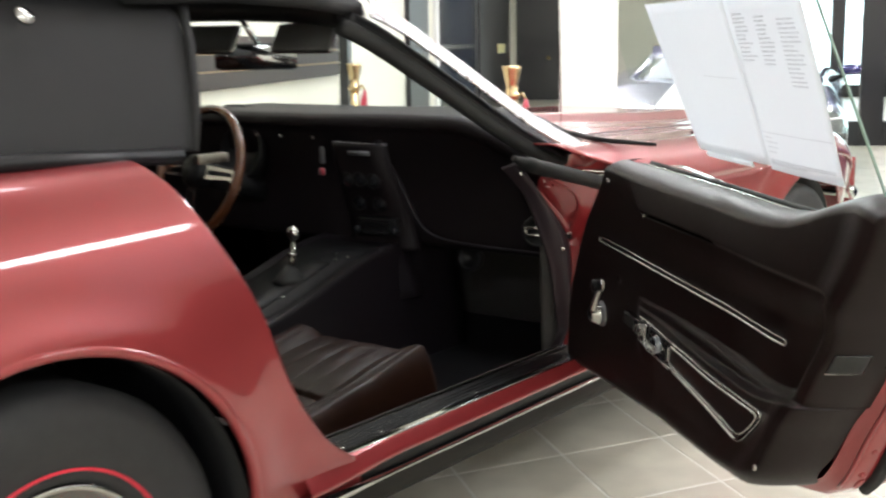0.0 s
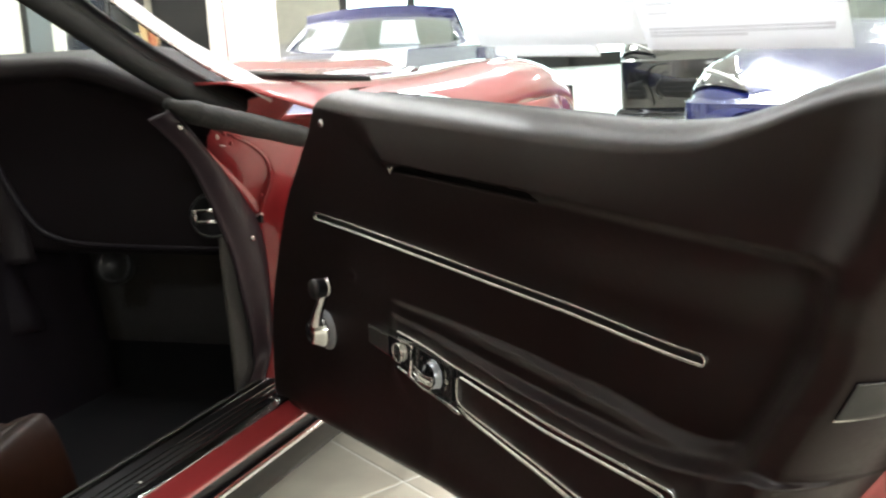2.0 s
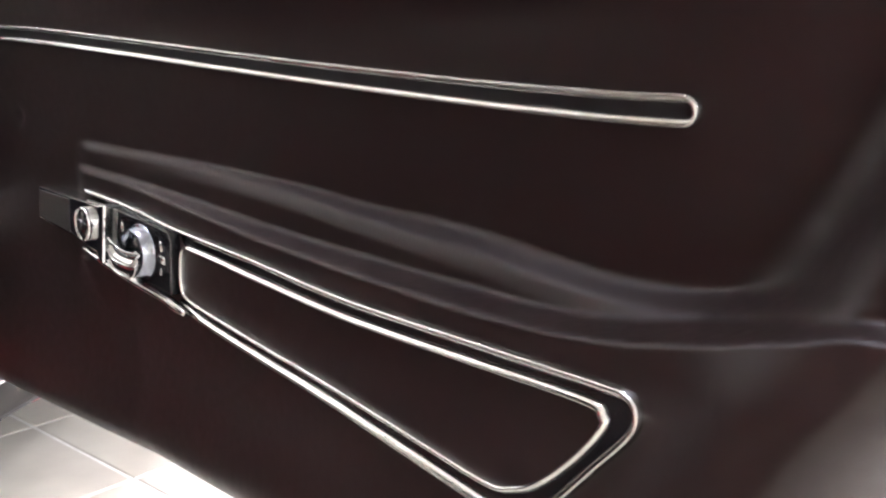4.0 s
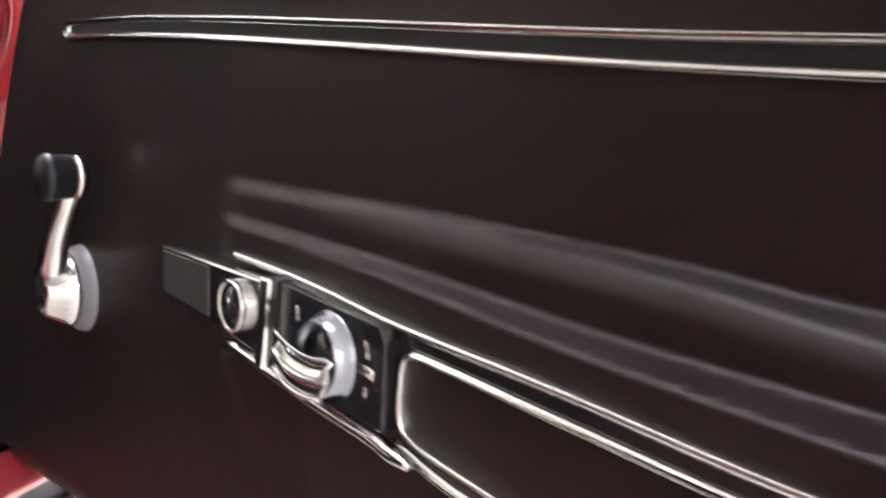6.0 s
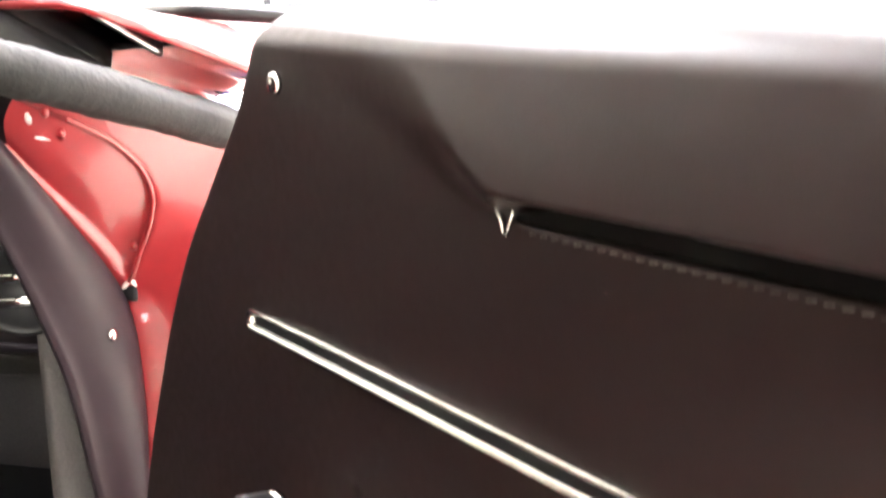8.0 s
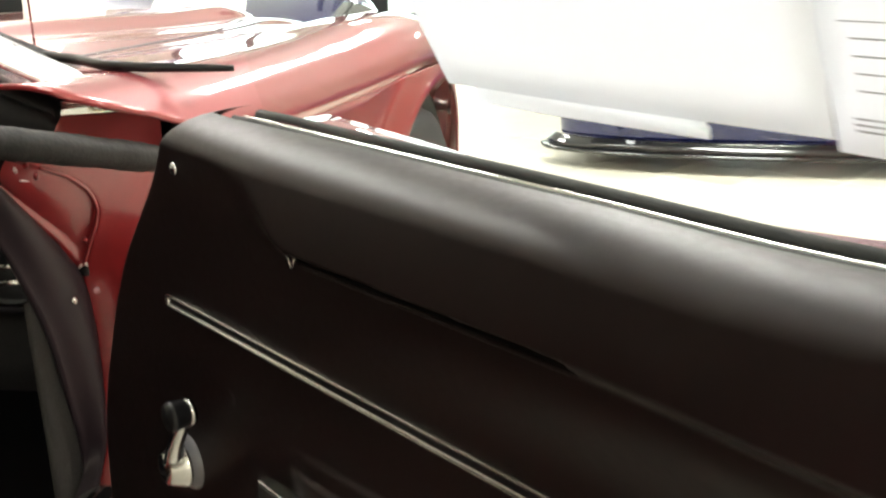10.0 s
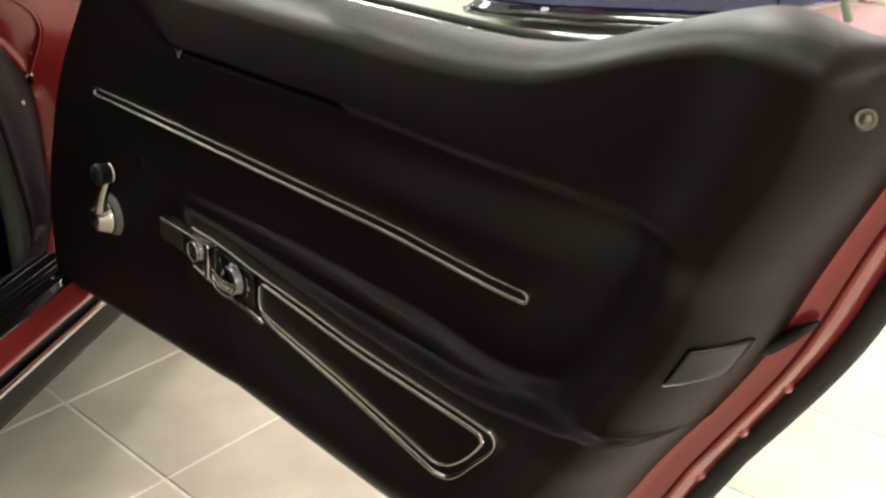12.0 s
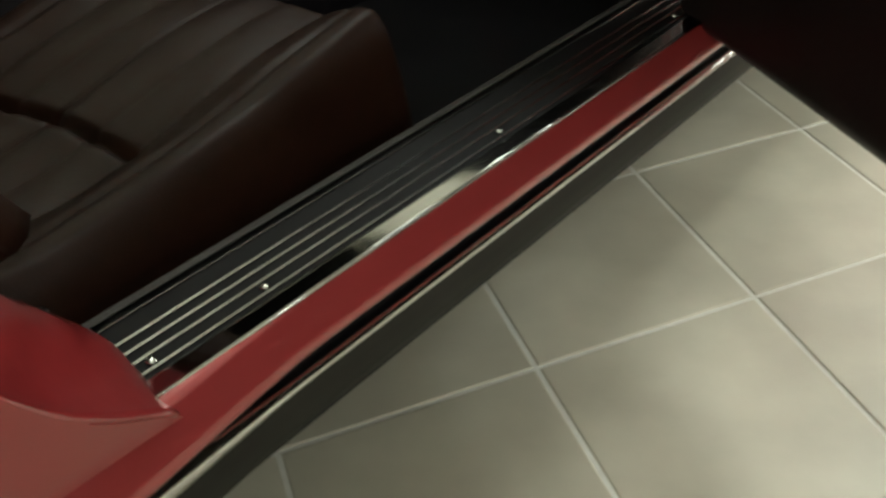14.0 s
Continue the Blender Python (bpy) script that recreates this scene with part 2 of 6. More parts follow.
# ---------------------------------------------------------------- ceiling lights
# lamps below y -2 are unseen, added to brighten the door edge and rear wall
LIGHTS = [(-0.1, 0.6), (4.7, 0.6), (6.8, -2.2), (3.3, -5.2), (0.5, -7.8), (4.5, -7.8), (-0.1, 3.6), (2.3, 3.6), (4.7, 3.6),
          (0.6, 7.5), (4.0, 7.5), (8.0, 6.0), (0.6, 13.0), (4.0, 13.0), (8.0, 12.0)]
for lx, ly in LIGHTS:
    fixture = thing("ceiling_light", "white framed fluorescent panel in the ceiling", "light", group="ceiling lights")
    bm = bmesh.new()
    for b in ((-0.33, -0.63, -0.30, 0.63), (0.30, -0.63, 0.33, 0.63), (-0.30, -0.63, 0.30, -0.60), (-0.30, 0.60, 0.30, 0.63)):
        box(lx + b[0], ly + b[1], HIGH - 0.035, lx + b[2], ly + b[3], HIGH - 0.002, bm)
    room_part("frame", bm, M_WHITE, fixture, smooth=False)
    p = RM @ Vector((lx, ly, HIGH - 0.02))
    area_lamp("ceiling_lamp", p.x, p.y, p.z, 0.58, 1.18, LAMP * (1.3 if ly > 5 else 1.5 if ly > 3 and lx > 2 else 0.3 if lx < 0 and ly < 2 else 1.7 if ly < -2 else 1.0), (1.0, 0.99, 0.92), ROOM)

# ---------------------------------------------------------------- the car
car = thing("convertible_car", "red two-seat convertible with black soft top and open door", "car")
# door frame: u along the door from hinge to free edge, v up, n towards the cabin
DOOR = Matrix(((0.7747, 0.0, -0.6323, 0.1291), (-0.6323, 0.0, -0.7747, 0.6833), (0.0, 1.0, 0.0, 0.0), (0, 0, 0, 1)))
EDGE_FRONT = [(0.30, -0.190), (0.324, -0.222), (0.36, -0.228), (0.463, -0.214), (0.577, -0.163), (0.656, -0.114), (0.707, -0.068), (0.751, -0.028), (0.79, -0.004), (0.82, 0.010)]
EDGE_REAR = [(0.30, 0.60), (0.345, 0.70), (0.385, 0.788), (0.485, 0.862), (0.60, 0.941), (0.69, 0.986), (0.77, 1.028), (0.85, 1.044)]
EDGE_TOP = [(-0.25, 0.806), (0.0, 0.806), (0.1, 0.803), (0.475, 0.793), (0.62, 0.790), (0.75, 0.796), (0.81, 0.810), (0.88, 0.832), (0.95, 0.846), (1.02, 0.836)]
EDGE_LOW = [(-0.25, 0.308), (-0.2, 0.311), (0.12, 0.319), (0.365, 0.327), (0.605, 0.344), (0.70, 0.356), (0.80, 0.375), (1.05, 0.38)]
LEDGE_LOW = [(0.15, 0.540), (0.254, 0.534), (0.36, 0.526), (0.46, 0.517), (0.56, 0.511), (0.64, 0.508), (0.70, 0.508), (0.76, 0.514), (0.85, 0.535)]
LEDGE = [(0.15, 0.556), (0.235, 0.552), (0.334, 0.550), (0.417, 0.546), (0.488, 0.541), (0.543, 0.535), (0.628, 0.528), (0.70, 0.521), (0.76, 0.522), (0.85, 0.545)]
CREASE = [(0.0, 0.86), (0.04, 0.80), (0.064, 0.776), (0.126, 0.746), (0.179, 0.729), (0.221, 0.7195), (0.28, 0.7170), (0.52, 0.7105), (0.88, 0.700)]
HOLLOW = [(-0.25, 0.0), (0.0, 0.0), (0.10, 0.0), (0.20, -0.0021), (0.30, -0.0063), (0.40, -0.0111), (0.50, -0.0155), (0.60, -0.0183), (0.75, -0.0172), (0.90, -0.015), (1.1, -0.01)]


def panel_depth(u, v):
    """How far the trim panel stands out towards the cabin."""
    dt, db = spline(EDGE_TOP, u) - v, v - spline(EDGE_LOW, u)
    dr, df = spline(EDGE_REAR, v) - u, u - spline(EDGE_FRONT, v)
    hollow = spline(HOLLOW, u)
    n = hollow * smooth(0.70, 0.63, v) * smooth(0.40, 0.50, v)
    # upper pad above the crease
    crease = spline(CREASE, u)
    pad = smooth(crease - 0.004, crease + 0.012 + 0.055 * smooth(0.235, 0.12, u), v) * smooth(0.0, 0.09, dr - 0.03)
    rise = min(1.0, max(0.0, (v - crease) / max(0.03, spline(EDGE_TOP, u) - crease)))
    n += (0.014 - 0.018 * rise ** 1.5) * pad * (0.45 + 0.55 * smooth(0.06, 0.26, u))
    # shallow dent left by the crank knob
    n -= 0.0028 * math.exp(-((u - 0.097) / 0.006) ** 2 - ((v - 0.569) / 0.006) ** 2)
    # grab slot under the pad
    n -= 0.030 * smooth(0.226, 0.233, u) * smooth(0.528, 0.520, u) * smooth(crease - 0.002, crease + 0.0005, v) * smooth(crease + 0.0100, crease + 0.0078, v)
    # arm rest, two soft ledges
    top = spline(LEDGE, u)
    out = 0.012 + 0.058 * max(0.0, u - 0.28) + 0.012 * math.sin(math.pi * min(1.0, max(0.0, u / 0.76))) * smooth(0.40, 0.50, v)
    out -= 0.019 * math.sin(math.pi * min(1.0, max(0.0, u / 0.80))) ** 0.8 + hollow
    low = spline(LEDGE_LOW, u)
    arm = (0.42 * smooth(top + 0.006, top - 0.004, v) + 0.04 * smooth(top - 0.002, low, v) + 0.54 * smooth(low + 0.003, low - 0.002, v)) * out
    n_arm = arm * (smooth(0.186, 0.226, u) if v > 0.47 else smooth(0.188 - 0.5 * (0.47 - v), 0.212 + 0.9 * (0.47 - v), u))
    valley = -0.008 * smooth(top + 0.10, top + 0.01, v) * smooth(top - 0.012, top + 0.006, v) * smooth(0.2, 0.5, u)
    roll = 0.056 * smooth(0.128, 0.052, dr) * (0.30 + 0.70 * min(1.0, max(0.0, dt / 0.24))) * (0.45 + 0.55 * smooth(0.0, 0.12, db))
    n -= 0.006 * smooth(0.20, 0.10, dr) * smooth(0.70, 0.66, v) * smooth(0.50, 0.54, v)
    a, b, k = n_arm + valley, roll, 0.045 * smooth(0.50, 0.75, u) + 0.001
    h = min(1.0, max(0.0, 0.5 + 0.5 * (a - b) / k))
    n += b + (a - b) * h + k * h * (1 - h)
    # soft bead along the bottom
    n += 0.007 * math.exp(-((db - 0.036) / 0.020) ** 2) * smooth(0.05, 0.25, u)
    # edges turn away
    for d, w, drop in ((dt, 0.025, 0.050), (dr, 0.036, 0.10), (db, 0.03, 0.045), (df, 0.02, 0.05)):
        if d < w:
            k = 1 - max(0.0, d) / w
            n -= drop * (1 - math.sqrt(max(0.0, 1 - k * k)))
    return n


def door_point(u, v, lift=0.0):
    return DOOR @ Vector((u, v, panel_depth(u, v) + lift))


def panel(s, r):
    u, v = -0.2 + 1.2 * s, 0.32 + 0.48 * r
    for _ in range(6):
        u = spline(EDGE_FRONT, v) + s * (spline(EDGE_REAR, v) - spline(EDGE_FRONT, v))
        v = spline(EDGE_LOW, u) + r * (spline(EDGE_TOP, u) - spline(EDGE_LOW, u))
    return u, v


def spread(x):
    """Packs the rows more closely near both ends."""
    return 0.5 - 0.5 * math.cos(math.pi * x) if x in (0, 1) else 0.35 * (0.5 - 0.5 * math.cos(math.pi * x)) + 0.65 * x


door = part("door", grid(lambda s, r: door_point(*panel(spread(s), spread(r))), 280, 420), M_VINYL, car, "dark brown moulded vinyl door trim panel, open")
# black sheet standing in for the grab slot's shade, and the stitches under it
part("slot_shade", grid(lambda s, r: DOOR @ Vector((0.2275 + 0.293 * s, spline(CREASE, 0.2275 + 0.293 * s) - 0.001 + 0.0102 * r * (0.25 + 0.75 * smooth(0.0, 0.12, s)), panel_depth(0.2275 + 0.293 * s, spline(CREASE, 0.2275 + 0.293 * s) - 0.008) - 0.002)), 60, 2), material("slot_shade_black", (0.004, 0.004, 0.004), 0.9, spec=0.05), door, "black sheet standing in for shade in the grab slot")
bm = bmesh.new()
for k in range(46):
    u = 0.238 + 0.280 * k / 45
    tube([door_point(u, spline(CREASE, u) - 0.0040, 0.0002), door_point(u + 0.0035, spline(CREASE, u + 0.0035) - 0.0034, 0.0002)], 0.0004, 5, bm)
part("slot_stitching", bm, material("grey_brown_thread", (0.05, 0.045, 0.04), 0.7), door, "row of stitches below the slot")
# shell of the door behind the trim
bm = bmesh.new()
rim = [panel(s / 40, 0) for s in range(41)] + [panel(1, r / 24) for r in range(1, 25)] + [panel(1 - s / 40, 1) for s in range(1, 41)] + [panel(0, 1 - r / 24) for r in range(1, 24)]
mid = (0.4, 0.57)
rows = []
for grow, n in ((-0.004, -0.05), (0.004, -0.062), (0.016, -0.064), (0.022, -0.075), (0.022, -0.14), (0.012, -0.165), (-0.05, -0.185), (-0.3, -0.20)):
    ring = []
    for i, (u, v) in enumerate(rim):
        du, dv = u - mid[0], v - mid[1]
        l = math.hypot(du, dv)
        g = grow if i < 65 else min(grow, -0.03)
        ring.append(bm.verts.new(DOOR @ Vector((u + du / l * g, v + dv / l * g, n))))
    rows.append(ring)
for a, b in zip(rows, rows[1:]):
    for i in range(len(a)):
        bm.faces.new((a[i], a[(i + 1) % len(a)], b[(i + 1) % len(a)], b[i]))
bm.faces.new(rows[-1])
bmesh.ops.recalc_face_normals(bm, faces=bm.faces)
part("door_shell", bm, M_RED, door, "glossy red painted door shell")

def rear_face(r, out, n):
    u, v = panel(1, r)
    du, dv = u - mid[0], v - mid[1]
    l = math.hypot(du, dv)
    return DOOR @ Vector((u + du / l * out, v + dv / l * out, n))


part("edge_flange", tube([rear_face(0.04 + 0.86 * k / 40, 0.0185, -0.0660) for k in range(41)], 0.0035, 8), M_RED, door, "folded red flange on the door edge")
for r in (0.10, 0.19, 0.30, 0.40, 0.66, 0.86):
    part("edge_bolt", lathe([(0.0052, 0.0), (0.0048, 0.0028), (0.0, 0.0036)], 12, m=Matrix.Translation(rear_face(r, 0.0215, -0.085)) @ DOOR.to_3x3().to_4x4() @ pose(0, 0, 0, 0, 70, 0)), M_RED, door, "painted bolt head on the door edge")
for r0, r1 in ((0.035, 0.075), (0.70, 0.77)):
    part("drain_slot", tube([rear_face(r0 + (r1 - r0) * k / 8, 0.0222, -0.092) for k in range(9)], [0.002 + 0.0045 * math.sin(math.pi * (0.1 + 0.8 * k / 8)) for k in range(9)], 10, squash=0.6), M_OLDMETAL if r0 > 0.5 else M_RED, door, "pressed slot in the door edge")
# rubber seal on the rear face of the door
seal = []
for k in range(30):
    u, v = panel(1, 0.02 + 0.86 * k / 29)
    seal.append(DOOR @ Vector((u + 0.026, v - 0.006, -0.112)))
part("door_seal", tube(seal, 0.011, 8), M_RUBBER, door, "black rubber door seal")
seal = [DOOR @ Vector((spline(EDGE_FRONT, v) - 0.018, v, -0.055)) for v in (0.50, 0.56, 0.62, 0.68, 0.73, 0.765, 0.785, 0.795)]
part("front_seal", tube(seal, [0.009, 0.012, 0.014, 0.016, 0.018, 0.018, 0.014, 0.006], 8), M_RUBBER, door, "black rubber edge at the hinge side")


def arc(cu, cv, r, a0, a1, n, sq=1.0):
    return [(cu + r * math.cos(radians(a0 + (a1 - a0) * k / n)), cv + r * sq * math.sin(radians(a0 + (a1 - a0) * k / n))) for k in range(n + 1)]


def between(a, b, n):
    return [(a[0] + (b[0] - a[0]) * k / n, a[1] + (b[1] - a[1]) * k / n) for k in range(n)]


# long trim strip with a black centre
A, B, WA, WB = (0.0005, 0.6378), (0.746, 0.5963), 0.0042, 0.0048
STRIP = [(-0.05, 0.6400), (0.0, 0.6380), (0.10, 0.6344), (0.20, 0.6286), (0.30, 0.6214), (0.40, 0.6138), (0.50, 0.6066), (0.60, 0.6008), (0.70, 0.5970), (0.75, 0.5962), (0.80, 0.596)]


def strip_edge(side, n=40):
    pts = []
    for k in range(n + 1):
        u = A[0] + (B[0] - A[0]) * k / n
        pts.append((u, spline(STRIP, u) + side * (WA + (WB - WA) * k / n)))
    return pts


strip = strip_edge(1)[:-1] + arc(B[0], B[1], WB, 90, -90, 8) + strip_edge(-1)[::-1][1:-1] + arc(A[0], A[1], WA, 270, 90, 8)


def moulding(points, name, section, closed, label, inward=1):
    """A bright moulding laid along a line of the door panel; section gives (offset across, height) pairs."""
    bm, rings, k = bmesh.new(), [], len(points)
    for i in range(k):
        a = points[i - 1] if (closed or i) else points[i]
        b = points[(i + 1) % k] if (closed or i < k - 1) else points[i]
        du, dv = b[0] - a[0], b[1] - a[1]
        l = max(1e-9, math.hypot(du, dv))
        across = (dv / l * inward, -du / l * inward)
        rings.append([bm.verts.new(door_point(points[i][0] + across[0] * o, points[i][1] + across[1] * o, h)) for o, h in section])
    for i in range(k if closed else k - 1):
        a, b = rings[i], rings[(i + 1) % k]
        for c in range(len(section) - 1):
            bm.faces.new((a[c], a[c + 1], b[c + 1], b[c]))
    bmesh.ops.recalc_face_normals(bm, faces=bm.faces)
    return part(name, bm, M_CHROME, door, label)


TRAY = ((-0.0021, -0.002), (-0.0020, 0.0030), (-0.0013, 0.0041), (-0.0004, 0.0041), (0.0013, 0.0027), (0.0020, 0.0016), (0.0021, -0.002))
moulding(strip[:-1], "trim_strip", TRAY, True, "long bright chrome trim strip")
bm = grid(lambda s, r: door_point(A[0] + (B[0] - A[0]) * s, spline(STRIP, A[0] + (B[0] - A[0]) * s) + (r - 0.5) * 1.9 * (WA + (WB - WA) * s), 0.0012), 40, 2)
part("strip_inlay", bm, M_BLACK, door, "black inlay of the trim strip")

M_GLOSS = material("glossy_black_inlay", (0.010, 0.010, 0.011), 0.22, 0.0, 0.0, 0.05, 60)

# latch plate, release and pull loop
def rounded_way(points, n=5):
    """A smooth line through a few points."""
    out, k = [], len(points)
    for i in range(k - 1):
        p0, p1, p2, p3 = points[max(i - 1, 0)], points[i], points[i + 1], points[min(i + 2, k - 1)]
        for j in range(n):
            t = j / n
            out.append(tuple(0.5 * (2 * b + (c - a) * t + (2 * a - 5 * b + 4 * c - d) * t * t + (3 * b - a - 3 * c + d) * t ** 3) for a, b, c, d in zip(p0, p1, p2, p3)))
    return out + [points[-1]]


def plate_pt(u, v, n):
    return DOOR @ Vector((u, v, n))


def resample(points, n):
    """n + 1 points at even steps along a line."""
    acc = [0.0]
    for a, b in zip(points, points[1:]):
        acc.append(acc[-1] + math.hypot(b[0] - a[0], b[1] - a[1]))
    return [tuple(lerp([(t, p[i]) for t, p in zip(acc, points)], acc[-1] * k / n) for i in (0, 1)) for k in range(n + 1)]


def slab(name, outline, n0, n1, mat, label="", bevel=0.0):
    """A flat plate on the door between two heights."""
    return part(name, prism(outline, n1 - n0, DOOR @ pose(0, 0, n0)), mat, door, label, smooth=False, bevel=bevel)


M_MIRROR = material("polished_dark_chrome", (0.50, 0.50, 0.50), 0.10, 1.0, 0.0, 0.03, 40, rough_spread=0.03)
M_HOUSING = material("satin_chrome", (0.24, 0.26, 0.30), 0.16, 1.0, 0.0, 0.04, 60, rough_spread=0.05)
M_INSET = material("satin_grey_inset", (0.030, 0.030, 0.029), 0.34, 0.0, 0.0, 0.08, 300, bump=0.25, bump_scale=1500, spec=0.5)
slab("latch_plate", [(0.1655, 0.4970), (0.1675, 0.5214), (0.2225, 0.5184), (0.2815, 0.5150), (0.2755, 0.4800), (0.2400, 0.4865), (0.2220, 0.4903)], 0.004, 0.018, M_MIRROR, "polished latch plate standing off the panel", 0.0012)
slab("plate_inset", [(0.1685, 0.4986), (0.1700, 0.5188), (0.2205, 0.5160), (0.2192, 0.4922)], 0.0178, 0.0186, M_INSET, "satin grey inset of the latch plate", 0.0003)
slab("bezel_bar", [(0.2795, 0.5190), (0.2875, 0.5186), (0.2805, 0.4772), (0.2722, 0.4782)], 0.010, 0.0235, M_CHROME, "upright chrome bezel bar", 0.0016)
slab("face_plate", [(0.2815, 0.4775), (0.2885, 0.5168), (0.3350, 0.5115), (0.3630, 0.5085), (0.3665, 0.5020), (0.3645, 0.4680), (0.3574, 0.4660), (0.3200, 0.4710)], 0.000, 0.0176, M_GLOSS, "glossy black face plate", 0.0008)
low = rounded_way([(0.2415, 0.4833), (0.2776, 0.4772), (0.3200, 0.4702), (0.3574, 0.4650), (0.3700, 0.4620), (0.3835, 0.4593)])
part("lower_trim", tube([plate_pt(u, v, 0.0185) for u, v in low], [0.0022 + 0.0018 * smooth(0, 6, k) - 0.0016 * smooth(len(low) - 5, len(low) - 1, k) for k in range(len(low))], 10, squash=0.8), M_CHROME, door, "chrome lower latch trim")
# round lock button with an emblem
tilt = DOOR @ pose(0.2485, 0.5015, 0.018)
part("lock_knob", lathe([(0.0120, 0), (0.0122, 0.0035), (0.0117, 0.0046), (0.0108, 0.0046), (0.0103, 0.0036)], 32, m=tilt, close=True), M_CHROME, door, "round chrome lock button ring")
part("lock_centre", lathe([(0.0104, 0.0015), (0.0104, 0.0034), (0.0, 0.0040)], 28, m=tilt), M_GLOSS, door, "glossy black button face")
for a in (-1, 1):
    flag = [(a * x, y) for x, y in ((0.0006, -0.0022), (0.0030, -0.0034), (0.0068, -0.0018), (0.0070, 0.0016), (0.0040, 0.0026), (0.0008, 0.0010))]
    part("lock_emblem", prism(flag[::a], 0.0008, tilt @ pose(0, 0, 0.0036, 0, 0, -14)), M_ALU, door, "small pale flag emblem", smooth=False)
# release handle: a short round housing with a scooped finger lever across it
bowl = DOOR @ pose(0.3275, 0.4910, 0.0176)
part("handle_ring", lathe([(0.0200, 0), (0.0198, 0.0012), (0.0176, 0.0018), (0.0168, 0.0080), (0.0160, 0.0092), (0.0147, 0.0092), (0.0140, 0.0082), (0.0136, 0.004), (0.0, 0.003)], 40, m=bowl @ Matrix.Diagonal((0.95, 0.95, 0.82, 1.0)), close=True), M_HOUSING, door, "chrome housing of the release handle")
part("handle_well", lathe([(0.0137, 0.0), (0.0137, 0.0046), (0.0, 0.0044)], 28, m=bowl), M_GLOSS, door, "black well behind the release lever")
LEVER = ([(-0.0240, 0.0090), (-0.0100, 0.0052), (0.0040, 0.0026), (0.0165, 0.0030)], [(-0.0240, 0.0012), (-0.0130, -0.0042), (0.0030, -0.0062), (0.0130, -0.0052), (0.0180, 0.0000)],
         [(-0.0240, -0.0062), (-0.0135, -0.0112), (0.0040, -0.0138), (0.0140, -0.0122), (0.0172, -0.0052)])
ways = [resample(rounded_way(w), 24) for w in LEVER]
for (a, b), deep in (((ways[0], ways[1]), 0.0030), ((ways[1], ways[2]), 0.0012)):
    f = lambda s, r: bowl @ Vector((*[p + (q - p) * r for p, q in zip(a[round(s * 24)], b[round(s * 24)])], 0.0125 + 0.0015 * math.sin(math.pi * s) - deep * math.sin(math.pi * r)))
    part("release_lever", grid(f, 24, 6), M_MIRROR, door, "scooped chrome release lever", solid=0.0012)
for w in ways[1:]:
    part("lever_edge", tube([bowl @ Vector((x, y, 0.0130 + 0.0015 * math.sin(math.pi * i / 24))) for i, (x, y) in enumerate(w)], [0.0005 + 0.0006 * math.sin(math.pi * i / 24) for i in range(25)], 8), M_CHROME, door, "bright edge of the release lever")
for pu, pv, w, h, lean in ((0.3545, 0.4980, 0.0022, 0.0070, 14), (0.3535, 0.4898, 0.0115, 0.0046, -12), (0.3528, 0.4812, 0.0022, 0.0045, -6), (0.3022, 0.5052, 0.0018, 0.0062, 8)):
    part("latch_mark", box(-w / 2, -h / 2, 0, w / 2, h / 2, 0.0005), M_ALU, door, "pale printed mark").matrix_world = DOOR @ pose(pu, pv, 0.0177, 0, 0, lean)

OUTER = [(0.231, 0.5215), (0.308, 0.5150), (0.369, 0.5085), (0.461, 0.5025), (0.554, 0.4955), (0.65, 0.4935), (0.738, 0.4925), (0.754, 0.4915), (0.7595, 0.486), (0.757, 0.478), (0.742, 0.463),
         (0.722, 0.443), (0.708, 0.434), (0.694, 0.4305), (0.68, 0.430), (0.63, 0.4345), (0.546, 0.4425), (0.47, 0.4485), (0.40, 0.4555), (0.366, 0.463)]
INNER = [(0.375, 0.4985), (0.40, 0.4985), (0.465, 0.4935), (0.554, 0.4875), (0.65, 0.486), (0.73, 0.4855), (0.742, 0.482), (0.742, 0.476), (0.729, 0.461), (0.712, 0.447), (0.698, 0.4405), (0.68, 0.4375), (0.63, 0.4415), (0.546, 0.449), (0.47, 0.455), (0.40, 0.462), (0.376, 0.466), (0.369, 0.471), (0.369, 0.484)]


def rounded(points, closed, n=6):
    out, k = [], len(points)
    for i in range(k if closed else k - 1):
        p0, p1, p2, p3 = points[i - 1] if (closed or i) else points[0], points[i], points[(i + 1) % k], points[(i + 2) % k] if (closed or i < k - 2) else points[-1]
        for j in range(n):
            t = j / n
            out.append(tuple(0.5 * (2 * b + (c - a) * t + (2 * a - 5 * b + 4 * c - d) * t * t + (3 * b - a - 3 * c + d) * t ** 3) for a, b, c, d in zip(p0, p1, p2, p3)))
    if not closed:
        out.append(points[-1])
    return out


PROUD = tuple((o * 1.05, h + 0.0004) for o, h in TRAY)
moulding(rounded(OUTER, False), "pull_trim", PROUD, False, "outer chrome loop of the door pull")
moulding(rounded(INNER, True), "pull_inner_trim", tuple((o * 0.9, h) for o, h in TRAY), True, "inner chrome loop of the door pull", -1)


far_side, near_side = resample(rounded(OUTER[2:], False), 80), resample(rounded(INNER[:17], False), 80)
part("pull_inlay", grid(lambda s, r: door_point(*[a + (b - a) * r for a, b in zip(far_side[round(s * 80)], near_side[round(s * 80)])], 0.0012), 80, 2), M_GLOSS, door, "glossy black band between the chrome loops")

